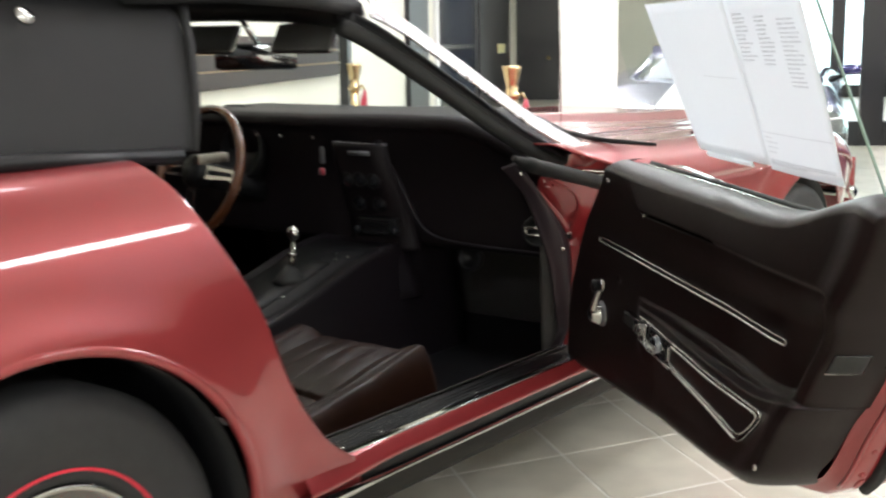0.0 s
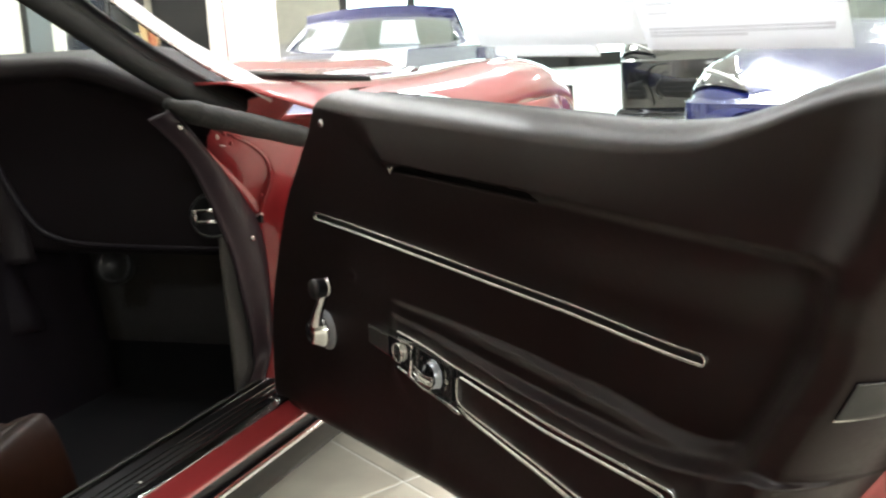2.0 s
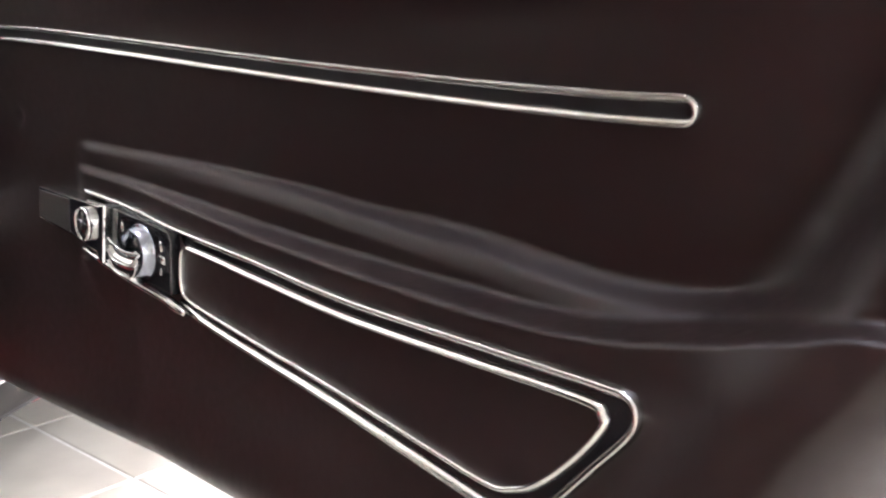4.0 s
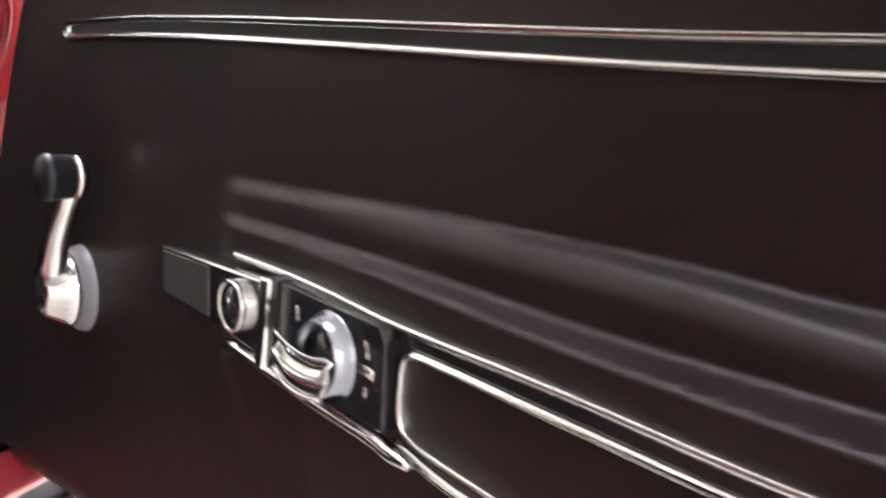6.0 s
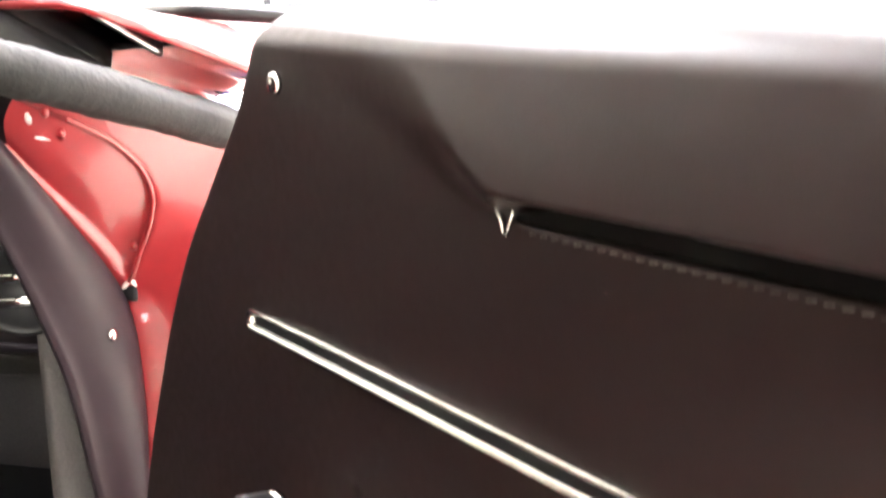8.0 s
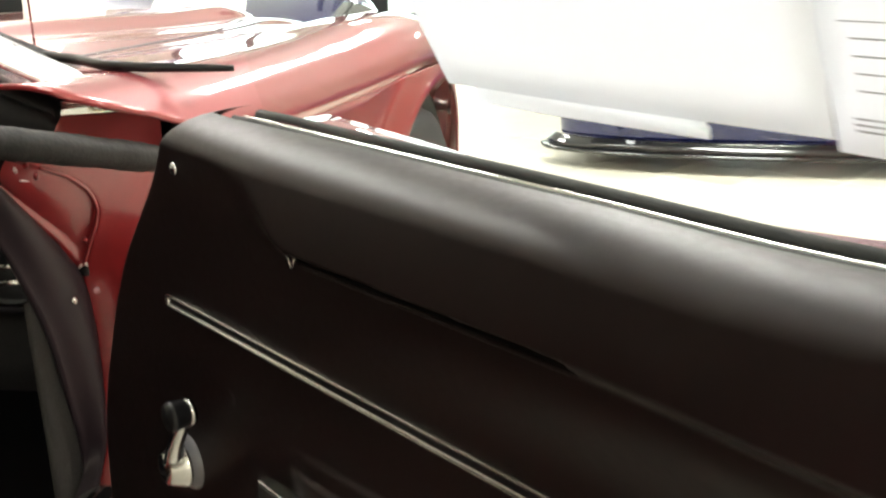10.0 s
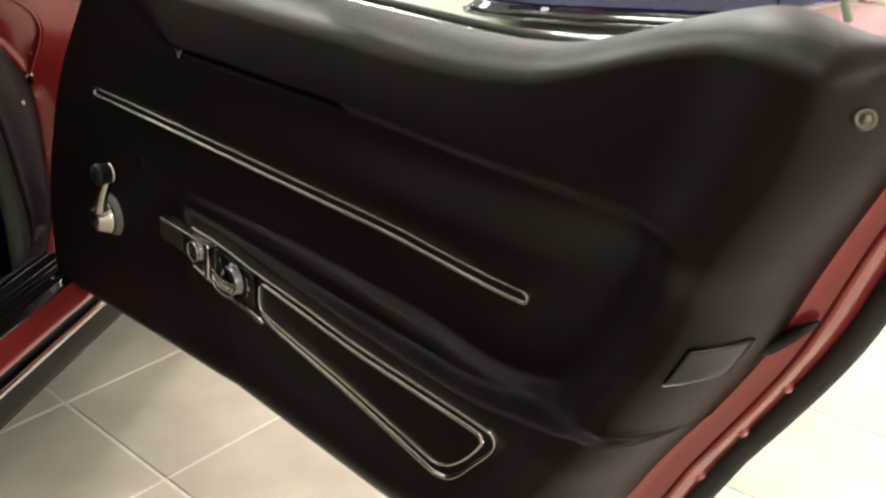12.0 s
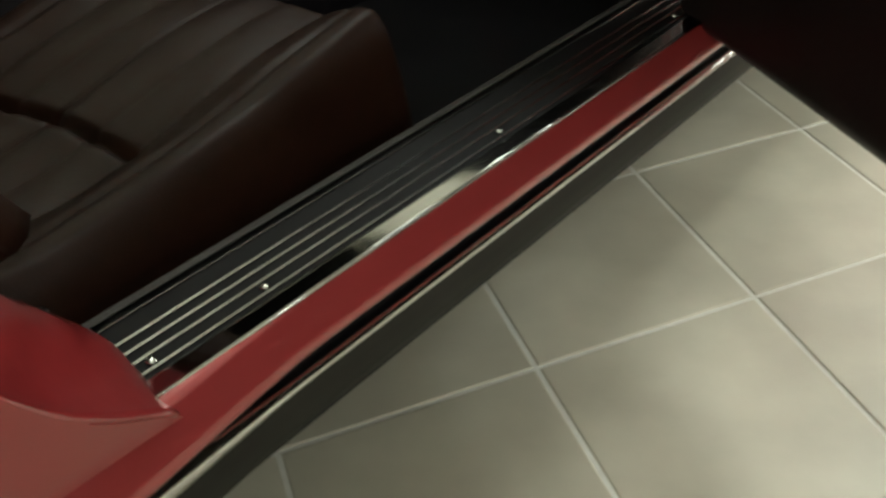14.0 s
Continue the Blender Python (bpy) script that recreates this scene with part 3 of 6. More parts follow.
# window crank
hub = DOOR @ pose(0.004, 0.478, -0.002) @ Matrix.Diagonal((0.90, 0.90, 0.92, 1.0))
M_ESCUTCHEON = material("dull_grey_plastic", (0.13, 0.13, 0.14), 0.38, 0.0, 0.0, 0.06, 140, bump=0.05, bump_scale=900, spec=0.4)
part("crank_base", lathe([(0.031, -0.012), (0.031, 0.001), (0.0295, 0.006), (0.0255, 0.011), (0.020, 0.013)], 36, m=hub), M_ESCUTCHEON, door, "dull grey crank escutcheon")
part("crank_hub", lathe([(0.0245, 0.010), (0.0262, 0.0125), (0.0258, 0.015), (0.0225, 0.020), (0.0175, 0.030), (0.0165, 0.032), (0.008, 0.0345), (0.0, 0.0355)], 36, m=hub), M_CHROME, door, "chrome conical crank hub")
pts = [(0.015, 0.486, 0.021), (0.022, 0.497, 0.024), (0.033, 0.514, 0.025), (0.045, 0.533, 0.023), (0.057, 0.550, 0.022)]
part("crank_arm", tube([plate_pt(*p) for p in pts], [0.0110, 0.0092, 0.0074, 0.0064, 0.0074], 12, squash=0.6), M_CHROME, door, "slim chrome window crank arm")
kn = DOOR @ pose(0.059, 0.551, 0.018) @ Matrix.Diagonal((0.87, 0.87, 0.80, 1.0))
part("crank_cap", lathe([(0.009, 0.0), (0.0135, 0.001), (0.0145, 0.004), (0.0145, 0.008)], 24, m=kn), M_CHROME, door)
part("crank_knob", lathe([(0.0135, 0.008), (0.0145, 0.010), (0.0150, 0.022), (0.0158, 0.024), (0.0158, 0.027), (0.0140, 0.031), (0.0, 0.033)], 24, m=kn), M_BLACK, door, "black plastic crank knob")


def dome(name, m, r, mat, parent, label=""):
    return part(name, lathe([(r, 0.0), (r * 0.92, r * 0.35), (r * 0.6, r * 0.62), (0.0, r * 0.72)], 16, m=m), mat, parent, label)


dome("panel_screw", DOOR @ pose(0.036, 0.765, panel_depth(0.036, 0.765)), 0.0062, M_CHROME, door, "small chrome screw head")
for a, b in (((0.222, 0.7245), (0.2265, 0.7135)), ((0.2335, 0.7225), (0.2275, 0.7130))):
    part("slot_clip", tube([plate_pt(a[0], a[1], panel_depth(0.222, 0.7165) + 0.004), plate_pt(b[0], b[1], panel_depth(0.222, 0.7165) + 0.003)], [0.0006, 0.0014], 6), M_ALU, door, "bright metal clip at the end of the slot")
dome("panel_screw", DOOR @ pose(0.79, 0.42, panel_depth(0.79, 0.42) - 0.001), 0.0055, M_ALU, door)
# lock button in its rosette at the top rear
ros = DOOR @ pose(1.026, 0.796, panel_depth(1.024, 0.796) + 0.003) @ pose(0, 0, 0, -20, 42, 0) @ Matrix.Diagonal((0.52, 0.52, 0.52, 1))
part("lock_rosette", lathe([(0.0125, 0.0), (0.0125, 0.004), (0.0095, 0.005), (0.0085, 0.002), (0.006, 0.002), (0.0055, 0.006), (0.0, 0.0065)], 24, m=ros), M_OLDMETAL, door, "dull metal lock rosette")
# striker pocket on the rear edge; a black patch stands in for its shaded recess
def pocket(s, r, lift=0.0):
    u, v = panel(0.9800 + 0.0165 * s, 0.470 + 0.062 * r)
    return door_point(u, v, 0.0025 + lift - 0.004 * math.sin(math.pi * s) * math.sin(math.pi * r))


part("pocket_patch", grid(pocket, 12, 12), M_GLOSS, door, "black patch standing in for the dark striker pocket", solid=0.003)
part("pocket_edge", tube([pocket(k / 10, 0.0, 0.001) for k in range(11)] + [pocket(1.0, k / 10, 0.001) for k in range(1, 8)], 0.0012, 6), M_ALU, door, "bright edge of the striker pocket")
part("latch_claw", tube([plate_pt(0.932, 0.604, -0.046), plate_pt(0.944, 0.608, -0.050), plate_pt(0.958, 0.620, -0.055), plate_pt(0.974, 0.634, -0.060)], [0.005, 0.006, 0.005, 0.002], 8), M_BLACK, door, "dark steel latch claw")
# glass, its channel and the outer belt strip


def glass_n(v, u=0.37):
    return -0.072 + 0.36 * (v - 0.78) + 0.10 * (u - 0.37)


bm = grid(lambda s, r: plate_pt(0.02 + 0.07 * r + s * (1.00 - 0.12 * r), 0.775 + 0.39 * r, glass_n(0.775 + 0.39 * r, 0.02 + 0.07 * r + s * (1.00 - 0.12 * r))), 16, 8)
pane = part("window_glass", bm, M_GLASS, door, "clear raised door window")
pane.visible_shadow = False
edge = [plate_pt(1.02 - 0.05 * r, 0.853 + 0.312 * r, glass_n(0.853 + 0.312 * r, 1.02 - 0.05 * r)) for r in (0, 0.25, 0.5, 0.75, 1)]
part("glass_edge", tube(edge, 0.0022, 6), material("green_glass_edge", (0.30, 0.42, 0.36), 0.2), door, "greenish ground edge of the window glass")
M_CREAM = material("cream_felt_strip", (0.22, 0.21, 0.17), 0.6, 0.0, 0.0, 0.08, 120)
for nm, dn, w, mt, lab in (("belt_felt", -0.066, 0.0045, M_RUBBER, "black felt window wiper strip"), ("belt_strip", -0.080, 0.0030, M_CREAM, "cream inner belt strip"), ("glass_channel", -0.092, 0.005, M_RUBBER, "black rubber glass channel"),
                           ("belt_moulding", -0.104, 0.003, M_CHROME, "bright chrome belt moulding"), ("outer_belt_strip", -0.120, 0.007, M_RUBBER, "black rubber outer belt strip")):
    pts = [plate_pt(u, spline(EDGE_TOP, u) - 0.016 if u < 0.8 else spline(EDGE_TOP, 0.8) - 0.016 + 0.10 * (u - 0.8), dn + 0.06 * max(0.0, u - 0.3) ** 2) for u in [-0.02 + 0.98 * k / 24 for k in range(25)]]
    part(nm, tube(pts, w, 8), mt, door, lab)
# outside mirror foot seen past the rear top corner
part("door_mirror_foot", box(-0.05, -0.02, -0.03, 0.05, 0.03, 0.03), M_BLACK, door, "black block behind the door top", bevel=0.008).matrix_world = DOOR @ pose(1.03, 0.825, -0.12)

# ---------------------------------------------------------------- sill and rocker
SILL = [(-0.125, 0.235), (-0.118, 0.315), (-0.105, 0.332), (-0.092, 0.336)]
part("sill_carpet_edge", grid(lambda s, r: (lerp([(i / 3, p[0]) for i, p in enumerate(SILL)], r), -0.05 + 1.02 * s, lerp([(i / 3, p[1]) for i, p in enumerate(SILL)], r)), 8, 9), M_CARPET, car)
plate = part("sill_plate", box(-0.090, 0.0, 0.318, -0.014, 0.94, 0.331), material("matt_black_plate", (0.006, 0.006, 0.0065), 0.6, spec=0.12), car, "black ribbed aluminium sill plate", smooth=False)
M_SILL = material("polished_sill_aluminium", (0.42, 0.42, 0.41), 0.13, 1.0, 0.0, 0.03, 30)
for x, w in ((-0.0915, 0.0042), (-0.066, 0.0014), (-0.0535, 0.0014), (-0.041, 0.0014), (-0.027, 0.0014)):
    part("sill_rib", box(x - w, 0.003, 0.3300, x + w, 0.94, 0.3325), M_SILL, plate, smooth=False, bevel=0.0006)
part("sill_edge", grid(lambda s, r: (-0.017 + 0.021 * r, -0.002 + 0.945 * s, 0.3335 + 0.003 * r), 2, 8), M_SILL, plate, "bright aluminium outer edge of the sill plate", solid=0.003)
for y in (0.035, 0.143, 0.45, 0.80):
    dome("sill_screw", pose(-0.034, y, 0.331), 0.0045, M_CHROME, plate)
ROCK = [(-0.006, 0.3365), (0.000, 0.3362), (0.004, 0.3340), (0.009, 0.3275), (0.014, 0.3205), (0.0185, 0.3135), (0.0205, 0.3085), (0.0200, 0.3040), (0.0150, 0.3010), (-0.012, 0.2995)]


def profile(points, r):
    k = len(points) - 1
    return lerp([(i / k, p[0]) for i, p in enumerate(points)], r), lerp([(i / k, p[1]) for i, p in enumerate(points)], r)


def flare(y):
    """The rocker swells towards the rear wheel."""
    return 0.016 * smooth(0.16, -0.10, y)


part("rocker_panel", grid(lambda s, r: (profile(ROCK, r)[0] + flare(-0.12 + 1.20 * s), -0.12 + 1.20 * s, profile(ROCK, r)[1] - 0.3 * flare(-0.12 + 1.20 * s) * r), 60, 28), M_RED, car, "glossy red painted rocker panel")
# two black boxes put the rocker's undercut shadow into colour
part("rocker_recess", box(-0.10, -0.3, 0.215, -0.012, 1.6, 0.296), M_BLACK, car, "recess under the rocker, black for the undercut shadow", smooth=False)
part("rocker_ledge", box(-0.011, -0.25, 0.216, -0.0042, 1.5, 0.2655), M_BLACK, car, "added black ledge that keeps the undercut in shade", smooth=False)
MOLD = [(-0.0046, 0.2672), (-0.003, 0.2670), (0.0005, 0.2645), (0.0018, 0.2615), (0.0005, 0.2585)]
part("rocker_moulding", grid(lambda s, r: (profile(MOLD, r)[0] + 0.8 * flare(-0.25 + 1.75 * s), -0.25 + 1.75 * s, profile(MOLD, r)[1] + 0.7 * flare(-0.25 + 1.75 * s) * (1 - r)), 90, 12), M_CHROME, car, "bright chrome rocker moulding")
LOWM = [(-0.0005, 0.2585), (0.0005, 0.240), (-0.002, 0.222), (-0.012, 0.218)]
part("rocker_skirt", grid(lambda s, r: (profile(LOWM, r)[0] + 0.8 * flare(-0.25 + 1.75 * s), -0.25 + 1.75 * s, profile(LOWM, r)[1]), 90, 9), material("satin_dark_skirt", (0.018, 0.0172, 0.0145), 0.6, 0.0, spec=0.2), car, "satin grey lower rocker skirt")
part("underbody", box(-1.55, -1.9, 0.20, -0.20, 3.0, 0.23), M_BLACK, car, "black underbody", smooth=False)

# ---------------------------------------------------------------- rear quarter
QEDGE = [(0.20, 0.10), (0.296, 0.035), (0.335, 0.002), (0.365, -0.045), (0.40, -0.088), (0.506, -0.169), (0.651, -0.235), (0.767, -0.297), (0.849, -0.341), (0.90, -0.37)]
WY, WZ, AR = -0.62, 0.275, 0.385


def quarter_x(y, z):
    if z > 0.60:
        x = 0.05 - 0.14 * (1 - math.sqrt(max(0.0, 1 - ((z - 0.60) / 0.285) ** 2)))
    else:
        x = 0.05 - 0.38 * (0.60 - z) ** 2
    x -= 0.03 * smooth(0.35, 0.20, z)
    d = math.hypot(y - WY, z - WZ)
    x += 0.012 * math.exp(-((d - AR) / 0.06) ** 2) * smooth(0.2, 0.35, z) * smooth(0.75, 0.66, z)
    x -= 0.03 * smooth(-1.2, -1.9, y)
    return x


def quarter_raw(s, r):
    a = min(r, 1.0) * math.pi / 2
    z = 0.20 + 0.40 * r / 0.6 if r < 0.6 else 0.60 + 0.285 * math.sin((r - 0.6) / 0.4 * math.pi / 2 * 0.995)
    return -2.0 + s * (spline(QEDGE, z) + 2.0), z


def quarter(s, r):
    y, z = quarter_raw(s, r)
    d = math.hypot(y - WY, z - WZ)
    if 0.90 * AR < d < AR:
        y, z = WY + (y - WY) * AR / d, WZ + (z - WZ) * AR / d
    return (quarter_x(y, z), y, z)


def outside_arch(s, r):
    y, z = quarter_raw(s, r)
    return math.hypot(y - WY, z - WZ) > 0.945 * AR


part("rear_fender", grid(quarter, 260, 120, keep=outside_arch), M_RED, car, "glossy metallic red rear fender")
lip = [(quarter_x(WY + AR * math.cos(a), WZ + AR * math.sin(a)) - 0.006, WY + AR * math.cos(a), WZ + AR * math.sin(a)) for a in [math.pi * (-0.06 + 1.12 * k / 60) for k in range(61)]]
part("arch_lip", tube(lip, 0.009, 10), M_RED, car, "rolled red wheel arch lip")
# jamb behind the door opening, turned inwards from the fender edge
def rear_jamb(s, r):
    z = 0.331 + 0.525 * s
    y = spline(QEDGE, z)
    x = quarter_x(y, z)
    inward = lerp([(0.331, 0.018), (0.346, 0.030), (0.38, 0.050), (0.42, 0.055), (0.55, 0.035), (0.86, 0.0)], z)
    return (x - 0.17 * r, y + inward * smooth(0.0, 0.60, r) + 0.006 * math.sin(math.pi * r) * smooth(0.5, 0.36, z), z)


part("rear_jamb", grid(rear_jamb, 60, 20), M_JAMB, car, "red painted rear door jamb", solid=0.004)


def sill_corner(s, r):
    """Red apron between the rocker and the foot of the jamb."""
    return (0.006 - 0.13 * s, 0.016 - 0.10 * r, 0.3322 + 0.004 * r)


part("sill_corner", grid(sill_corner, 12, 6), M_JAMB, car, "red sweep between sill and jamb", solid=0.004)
part("jamb_slot", box(-0.012, -0.002, -0.004, 0.012, 0.002, 0.004), M_BLACK, car, "dark slot in the jamb", bevel=0.001).matrix_world = pose(-0.105, 0.004, 0.356, 0, 0, -15)
dome("jamb_bolt", pose(-0.045, -0.11, 0.43, 0, 0, 0) @ pose(0, 0, 0, -90, 0, 0), 0.010, M_CHROME, car)
# wheel housing
bm = grid(lambda s, r: (0.02 - 0.36 * r, WY + (AR - 0.006) * math.cos(math.pi * s), WZ + (AR - 0.006) * math.sin(math.pi * s)), 32, 4)
part("wheel_housing", bm, M_BLACK, car, "black rear wheel housing", solid=0.004)
part("housing_wall", box(-0.36, WY - 0.4, 0.2, -0.34, WY + 0.4, 0.7), M_BLACK, car, smooth=False)


def wheel(y, x):
    m = pose(x, y, 0.300, 0, 90, 0) @ Matrix.Diagonal((0.932, 0.932, 1, 1))
    w = part("wheel", lathe([(0.195, -0.20), (0.27, -0.205), (0.312, -0.19), (0.322, -0.17), (0.322, -0.03), (0.312, -0.010), (0.285, 0.0), (0.25, 0.004), (0.222, 0.003), (0.195, 0.001), (0.182, -0.006), (0.176, -0.02)], 72, m=m, close=True), M_TYRE, car, "black tyre with a thin red line")
    part("tyre_line", lathe([(0.2005, 0.0005), (0.2005, 0.0034), (0.2055, 0.0036), (0.2055, 0.0008)], 72, m=m, close=True), M_STRIPE, w, "thin red tyre line")
    part("wheel_rim", lathe([(0.180, -0.012), (0.178, -0.002), (0.170, -0.004), (0.162, -0.03), (0.12, -0.045), (0.06, -0.03), (0.05, -0.01), (0.0, -0.008)], 48, m=m), M_ALU, w, "polished rally wheel")
    return w


wheel(-0.600, 0.020)
wheel(2.12, 0.035)
# ---------------------------------------------------------------- hinge side: trim strip, red jamb, seal
POST_OUT = [(0.692, 0.790), (0.735, 0.762), (0.800, 0.706), (0.842, 0.667), (0.886, 0.626), (0.920, 0.584), (0.934, 0.530), (0.936, 0.450), (0.926, 0.380), (0.885, 0.320)]
POST_IN = [(0.664, 0.776), (0.700, 0.752), (0.750, 0.712), (0.795, 0.650), (0.828, 0.592), (0.856, 0.535), (0.877, 0.459), (0.894, 0.385), (0.890, 0.345), (0.850, 0.318)]


def curve(points, s):
    k = s * (len(points) - 1)
    i = min(int(k), len(points) - 2)
    t = k - i
    p0, p1, p2, p3 = points[max(i - 1, 0)], points[i], points[i + 1], points[min(i + 2, len(points) - 1)]
    return tuple(0.5 * (2 * b + (c - a) * t + (2 * a - 5 * b + 4 * c - d) * t * t + (3 * b - a - 3 * c + d) * t ** 3) for a, b, c, d in zip(p0, p1, p2, p3))


def post(s, r):
    a, b = curve(POST_OUT, s), curve(POST_IN, s)
    h = math.sin(math.pi * min(1, r * 1.1 + 0.05))
    return (-0.100 - 0.013 * r + 0.010 * h, a[0] + (b[0] - a[0]) * r, a[1] + (b[1] - a[1]) * r)


part("post_trim", grid(post, 48, 10), M_PLUM, car, "dark plum vinyl windshield post trim", solid=0.004)
for y, z, r in ((0.712, 0.762, 0.006), (0.890, 0.566, 0.0055)):
    dome("post_screw", pose(-0.094, y, z, 0, 80, 0), r, M_CHROME, car, "chrome trim screw")


JAMB_OUT = [(-0.060, 0.765, 0.772), (-0.030, 0.865, 0.742), (0.000, 0.965, 0.710), (0.030, 1.020, 0.655), (0.045, 1.045, 0.560), (0.045, 1.045, 0.460), (0.035, 1.020, 0.380), (0.010, 0.960, 0.318)]


RIDGE = [(0.0, 0.70), (0.08, 0.695), (0.145, 0.665), (0.208, 0.585), (0.275, 0.455), (0.317, 0.335), (0.358, 0.20), (0.41, 0.075), (0.46, 0.0)]


def hinge_jamb(s, r, lift=0.0):
    """Pressed panel with a raised field outside the curved ridge and a folded flange along the trim."""
    a, b = curve(POST_OUT, 0.20 + 0.80 * s), curve(JAMB_OUT, s)
    p = Vector((-0.104, a[0], a[1])).lerp(Vector(b), r)
    edge = lerp(RIDGE, s)
    step = -0.018 * math.sin(math.pi * r) + (0.010 * smooth(edge + 0.05, edge - 0.05, r) if s < 0.46 else 0.0) - 0.007 * smooth(0.10, 0.06, r) * smooth(0.43, 0.40, s)
    return (p.x, p.y + step - lift, p.z)


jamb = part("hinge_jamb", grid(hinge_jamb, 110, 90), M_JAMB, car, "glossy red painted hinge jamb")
part("jamb_bead", tube([hinge_jamb(q[0], q[1], 0.001) for q in rounded_way([(a, b + 0.01) for a, b in RIDGE[1:8]])], 0.0022, 8), M_JAMB, jamb, "pressed ridge of the jamb")
for q in ((0.083, 0.562), (0.333, 0.188), (0.052, 0.69)):
    dome("jamb_screw", Matrix.Translation(hinge_jamb(*q, 0.0005)) @ pose(0, 0, 0, 90, 0, -15), 0.0042, M_JAMB, jamb, "small painted bolt head")
part("jamb_notch", box(-0.008, -0.002, -0.007, 0.008, 0.003, 0.007), M_BLACK, jamb, "dark notch in the jamb", bevel=0.002).matrix_world = Matrix.Translation(hinge_jamb(0.43, 0.05, 0.002))
M_CHIP = material("chipped_pale_primer", (0.62, 0.50, 0.48), 0.4, 0.0, 0.0, 0.2, 300)
for a, b in (((0.418, 0.02), (0.405, 0.10)), ((0.405, 0.10), (0.425, 0.115)), ((0.055, 0.43), (0.075, 0.47)), ((0.04, 0.52), (0.03, 0.60))):
    part("paint_chip", tube([hinge_jamb(*a, 0.001), hinge_jamb((a[0] + b[0]) / 2, (a[1] + b[1]) / 2 + 0.004, 0.0015), hinge_jamb(*b, 0.001)], [0.0016, 0.0026, 0.0010], 6, squash=0.5), M_CHIP, jamb, "worn pale chip in the paint")
SEAL = [(-0.098, 0.690, 0.797), (-0.082, 0.722, 0.783), (-0.070, 0.755, 0.772), (-0.055, 0.790, 0.762), (-0.035, 0.870, 0.741), (-0.020, 0.945, 0.721), (-0.008, 1.000, 0.703)]
part("cowl_seal", tube([curve(SEAL, k / 40) for k in range(41)], [(0.0215 + 0.0012 * math.sin(k * 1.7) * math.sin(k * 0.9)) * (0.45 + 0.55 * smooth(0, 9, k)) for k in range(41)], 14, squash=0.8), M_OLDRUBBER, car, "worn black rubber weather strip")

# ---------------------------------------------------------------- front body
CX = -0.86
FY, FZ, FR = 2.12, 0.285, 0.375
CREST = [(0.70, 0.822), (0.85, 0.815), (1.0, 0.808), (1.3, 0.792), (1.7, 0.783), (2.1, 0.790), (2.4, 0.775), (2.7, 0.715), (3.0, 0.62), (3.3, 0.46)]


def front_top(s, r):
    """Fenders and hood between the two flanks."""
    k = r * 2 - 1
    y0 = 0.965 - 0.120 * smooth(0.70, 0.82, abs(k)) + 0.24 * smooth(0.90, 1.0, abs(k))
    y = y0 + (3.265 - y0) * s
    half = 0.875 + 0.03 * math.exp(-((y - FY) / 0.35) ** 2) - 0.20 * smooth(2.5, 3.3, y)
    ax = abs(k)
    crest = spline(CREST, y)
    if ax > 0.86:
        q = (ax - 0.86) / 0.14
        x = half * (0.86 + 0.14 * math.sin(q * math.pi / 2))
        z = crest - 0.10 * (1 - math.cos(q * math.pi / 2))
    else:
        x = half * ax
        hood = 0.822 - 0.055 * smooth(1.0, 2.6, y) - 0.12 * smooth(2.5, 3.3, y)
        hood += 0.030 * smooth(0.42, 0.30, ax)
        z = hood + (crest - hood) * smooth(0.50, 0.84, ax) - 0.02 * math.exp(-((ax - 0.60) / 0.10) ** 2)
    return (CX + math.copysign(x, k), y, z)


part("front_body", grid(front_top, 90, 110), M_RED, car, "glossy red hood and front fenders", solid=0.005)


def front_side(s, r):
    y = 0.99 + 2.27 * s
    low = 0.21
    if abs(y - FY) < FR:
        low = max(low, FZ + math.sqrt(FR * FR - (y - FY) ** 2))
    top = spline(CREST, y) - 0.10
    z = low + r * (top - low)
    half = 0.875 + 0.03 * math.exp(-((y - FY) / 0.35) ** 2) - 0.20 * smooth(2.5, 3.3, y)
    d = math.hypot(y - FY, z - FZ)
    x = half - 0.03 * smooth(0.6, 0.3, z) - 0.015 * math.sin(math.pi * min(1, max(0, (z - 0.3) / 0.4))) + 0.03 * math.exp(-((d - FR) / 0.05) ** 2)
    return (CX + x, y, z)


part("front_fender", grid(front_side, 110, 26), M_RED, car, "glossy red front fender", solid=0.006)
bm = grid(lambda s, r: (CX + 0.86 - 0.36 * r, FY + (FR - 0.006) * math.cos(math.pi * s), FZ + (FR - 0.006) * math.sin(math.pi * s)), 32, 4)
part("wheel_housing", bm, M_BLACK, car, "black front wheel housing", solid=0.004)
part("housing_wall", box(-0.37, FY - 0.4, 0.2, -0.35, FY + 0.4, 0.7), M_BLACK, car, smooth=False)
# hood gap and wiper door line
for pts in ([(-0.31 - 0.02 * k, 1.08 + 0.22 * k, 0.0) for k in range(8)], [(-0.31 - 0.11 * k, 1.08 - 0.004 * k * (10 - k) * -1, 0.0) for k in range(11)]):
    line = []
    for x, y, _ in pts:
        s_, k_ = (y - 0.965) / 2.3, (x - CX) / 0.875
        line.append(Vector(front_top(s_, (k_ + 1) / 2)) + Vector((0, 0, 0.001)))
    part("hood_gap", tube(line, 0.004, 6), M_BLACK, car, "dark gap round the hood")
COWL = [(-0.62, 1.52, 0.822), (-0.55, 1.45, 0.822), (-0.33, 1.23, 0.822), (-0.20, 1.135, 0.821), (-0.10, 1.06, 0.818), (-0.02, 1.09, 0.811), (0.03, 1.12, 0.806)]
cowl = []
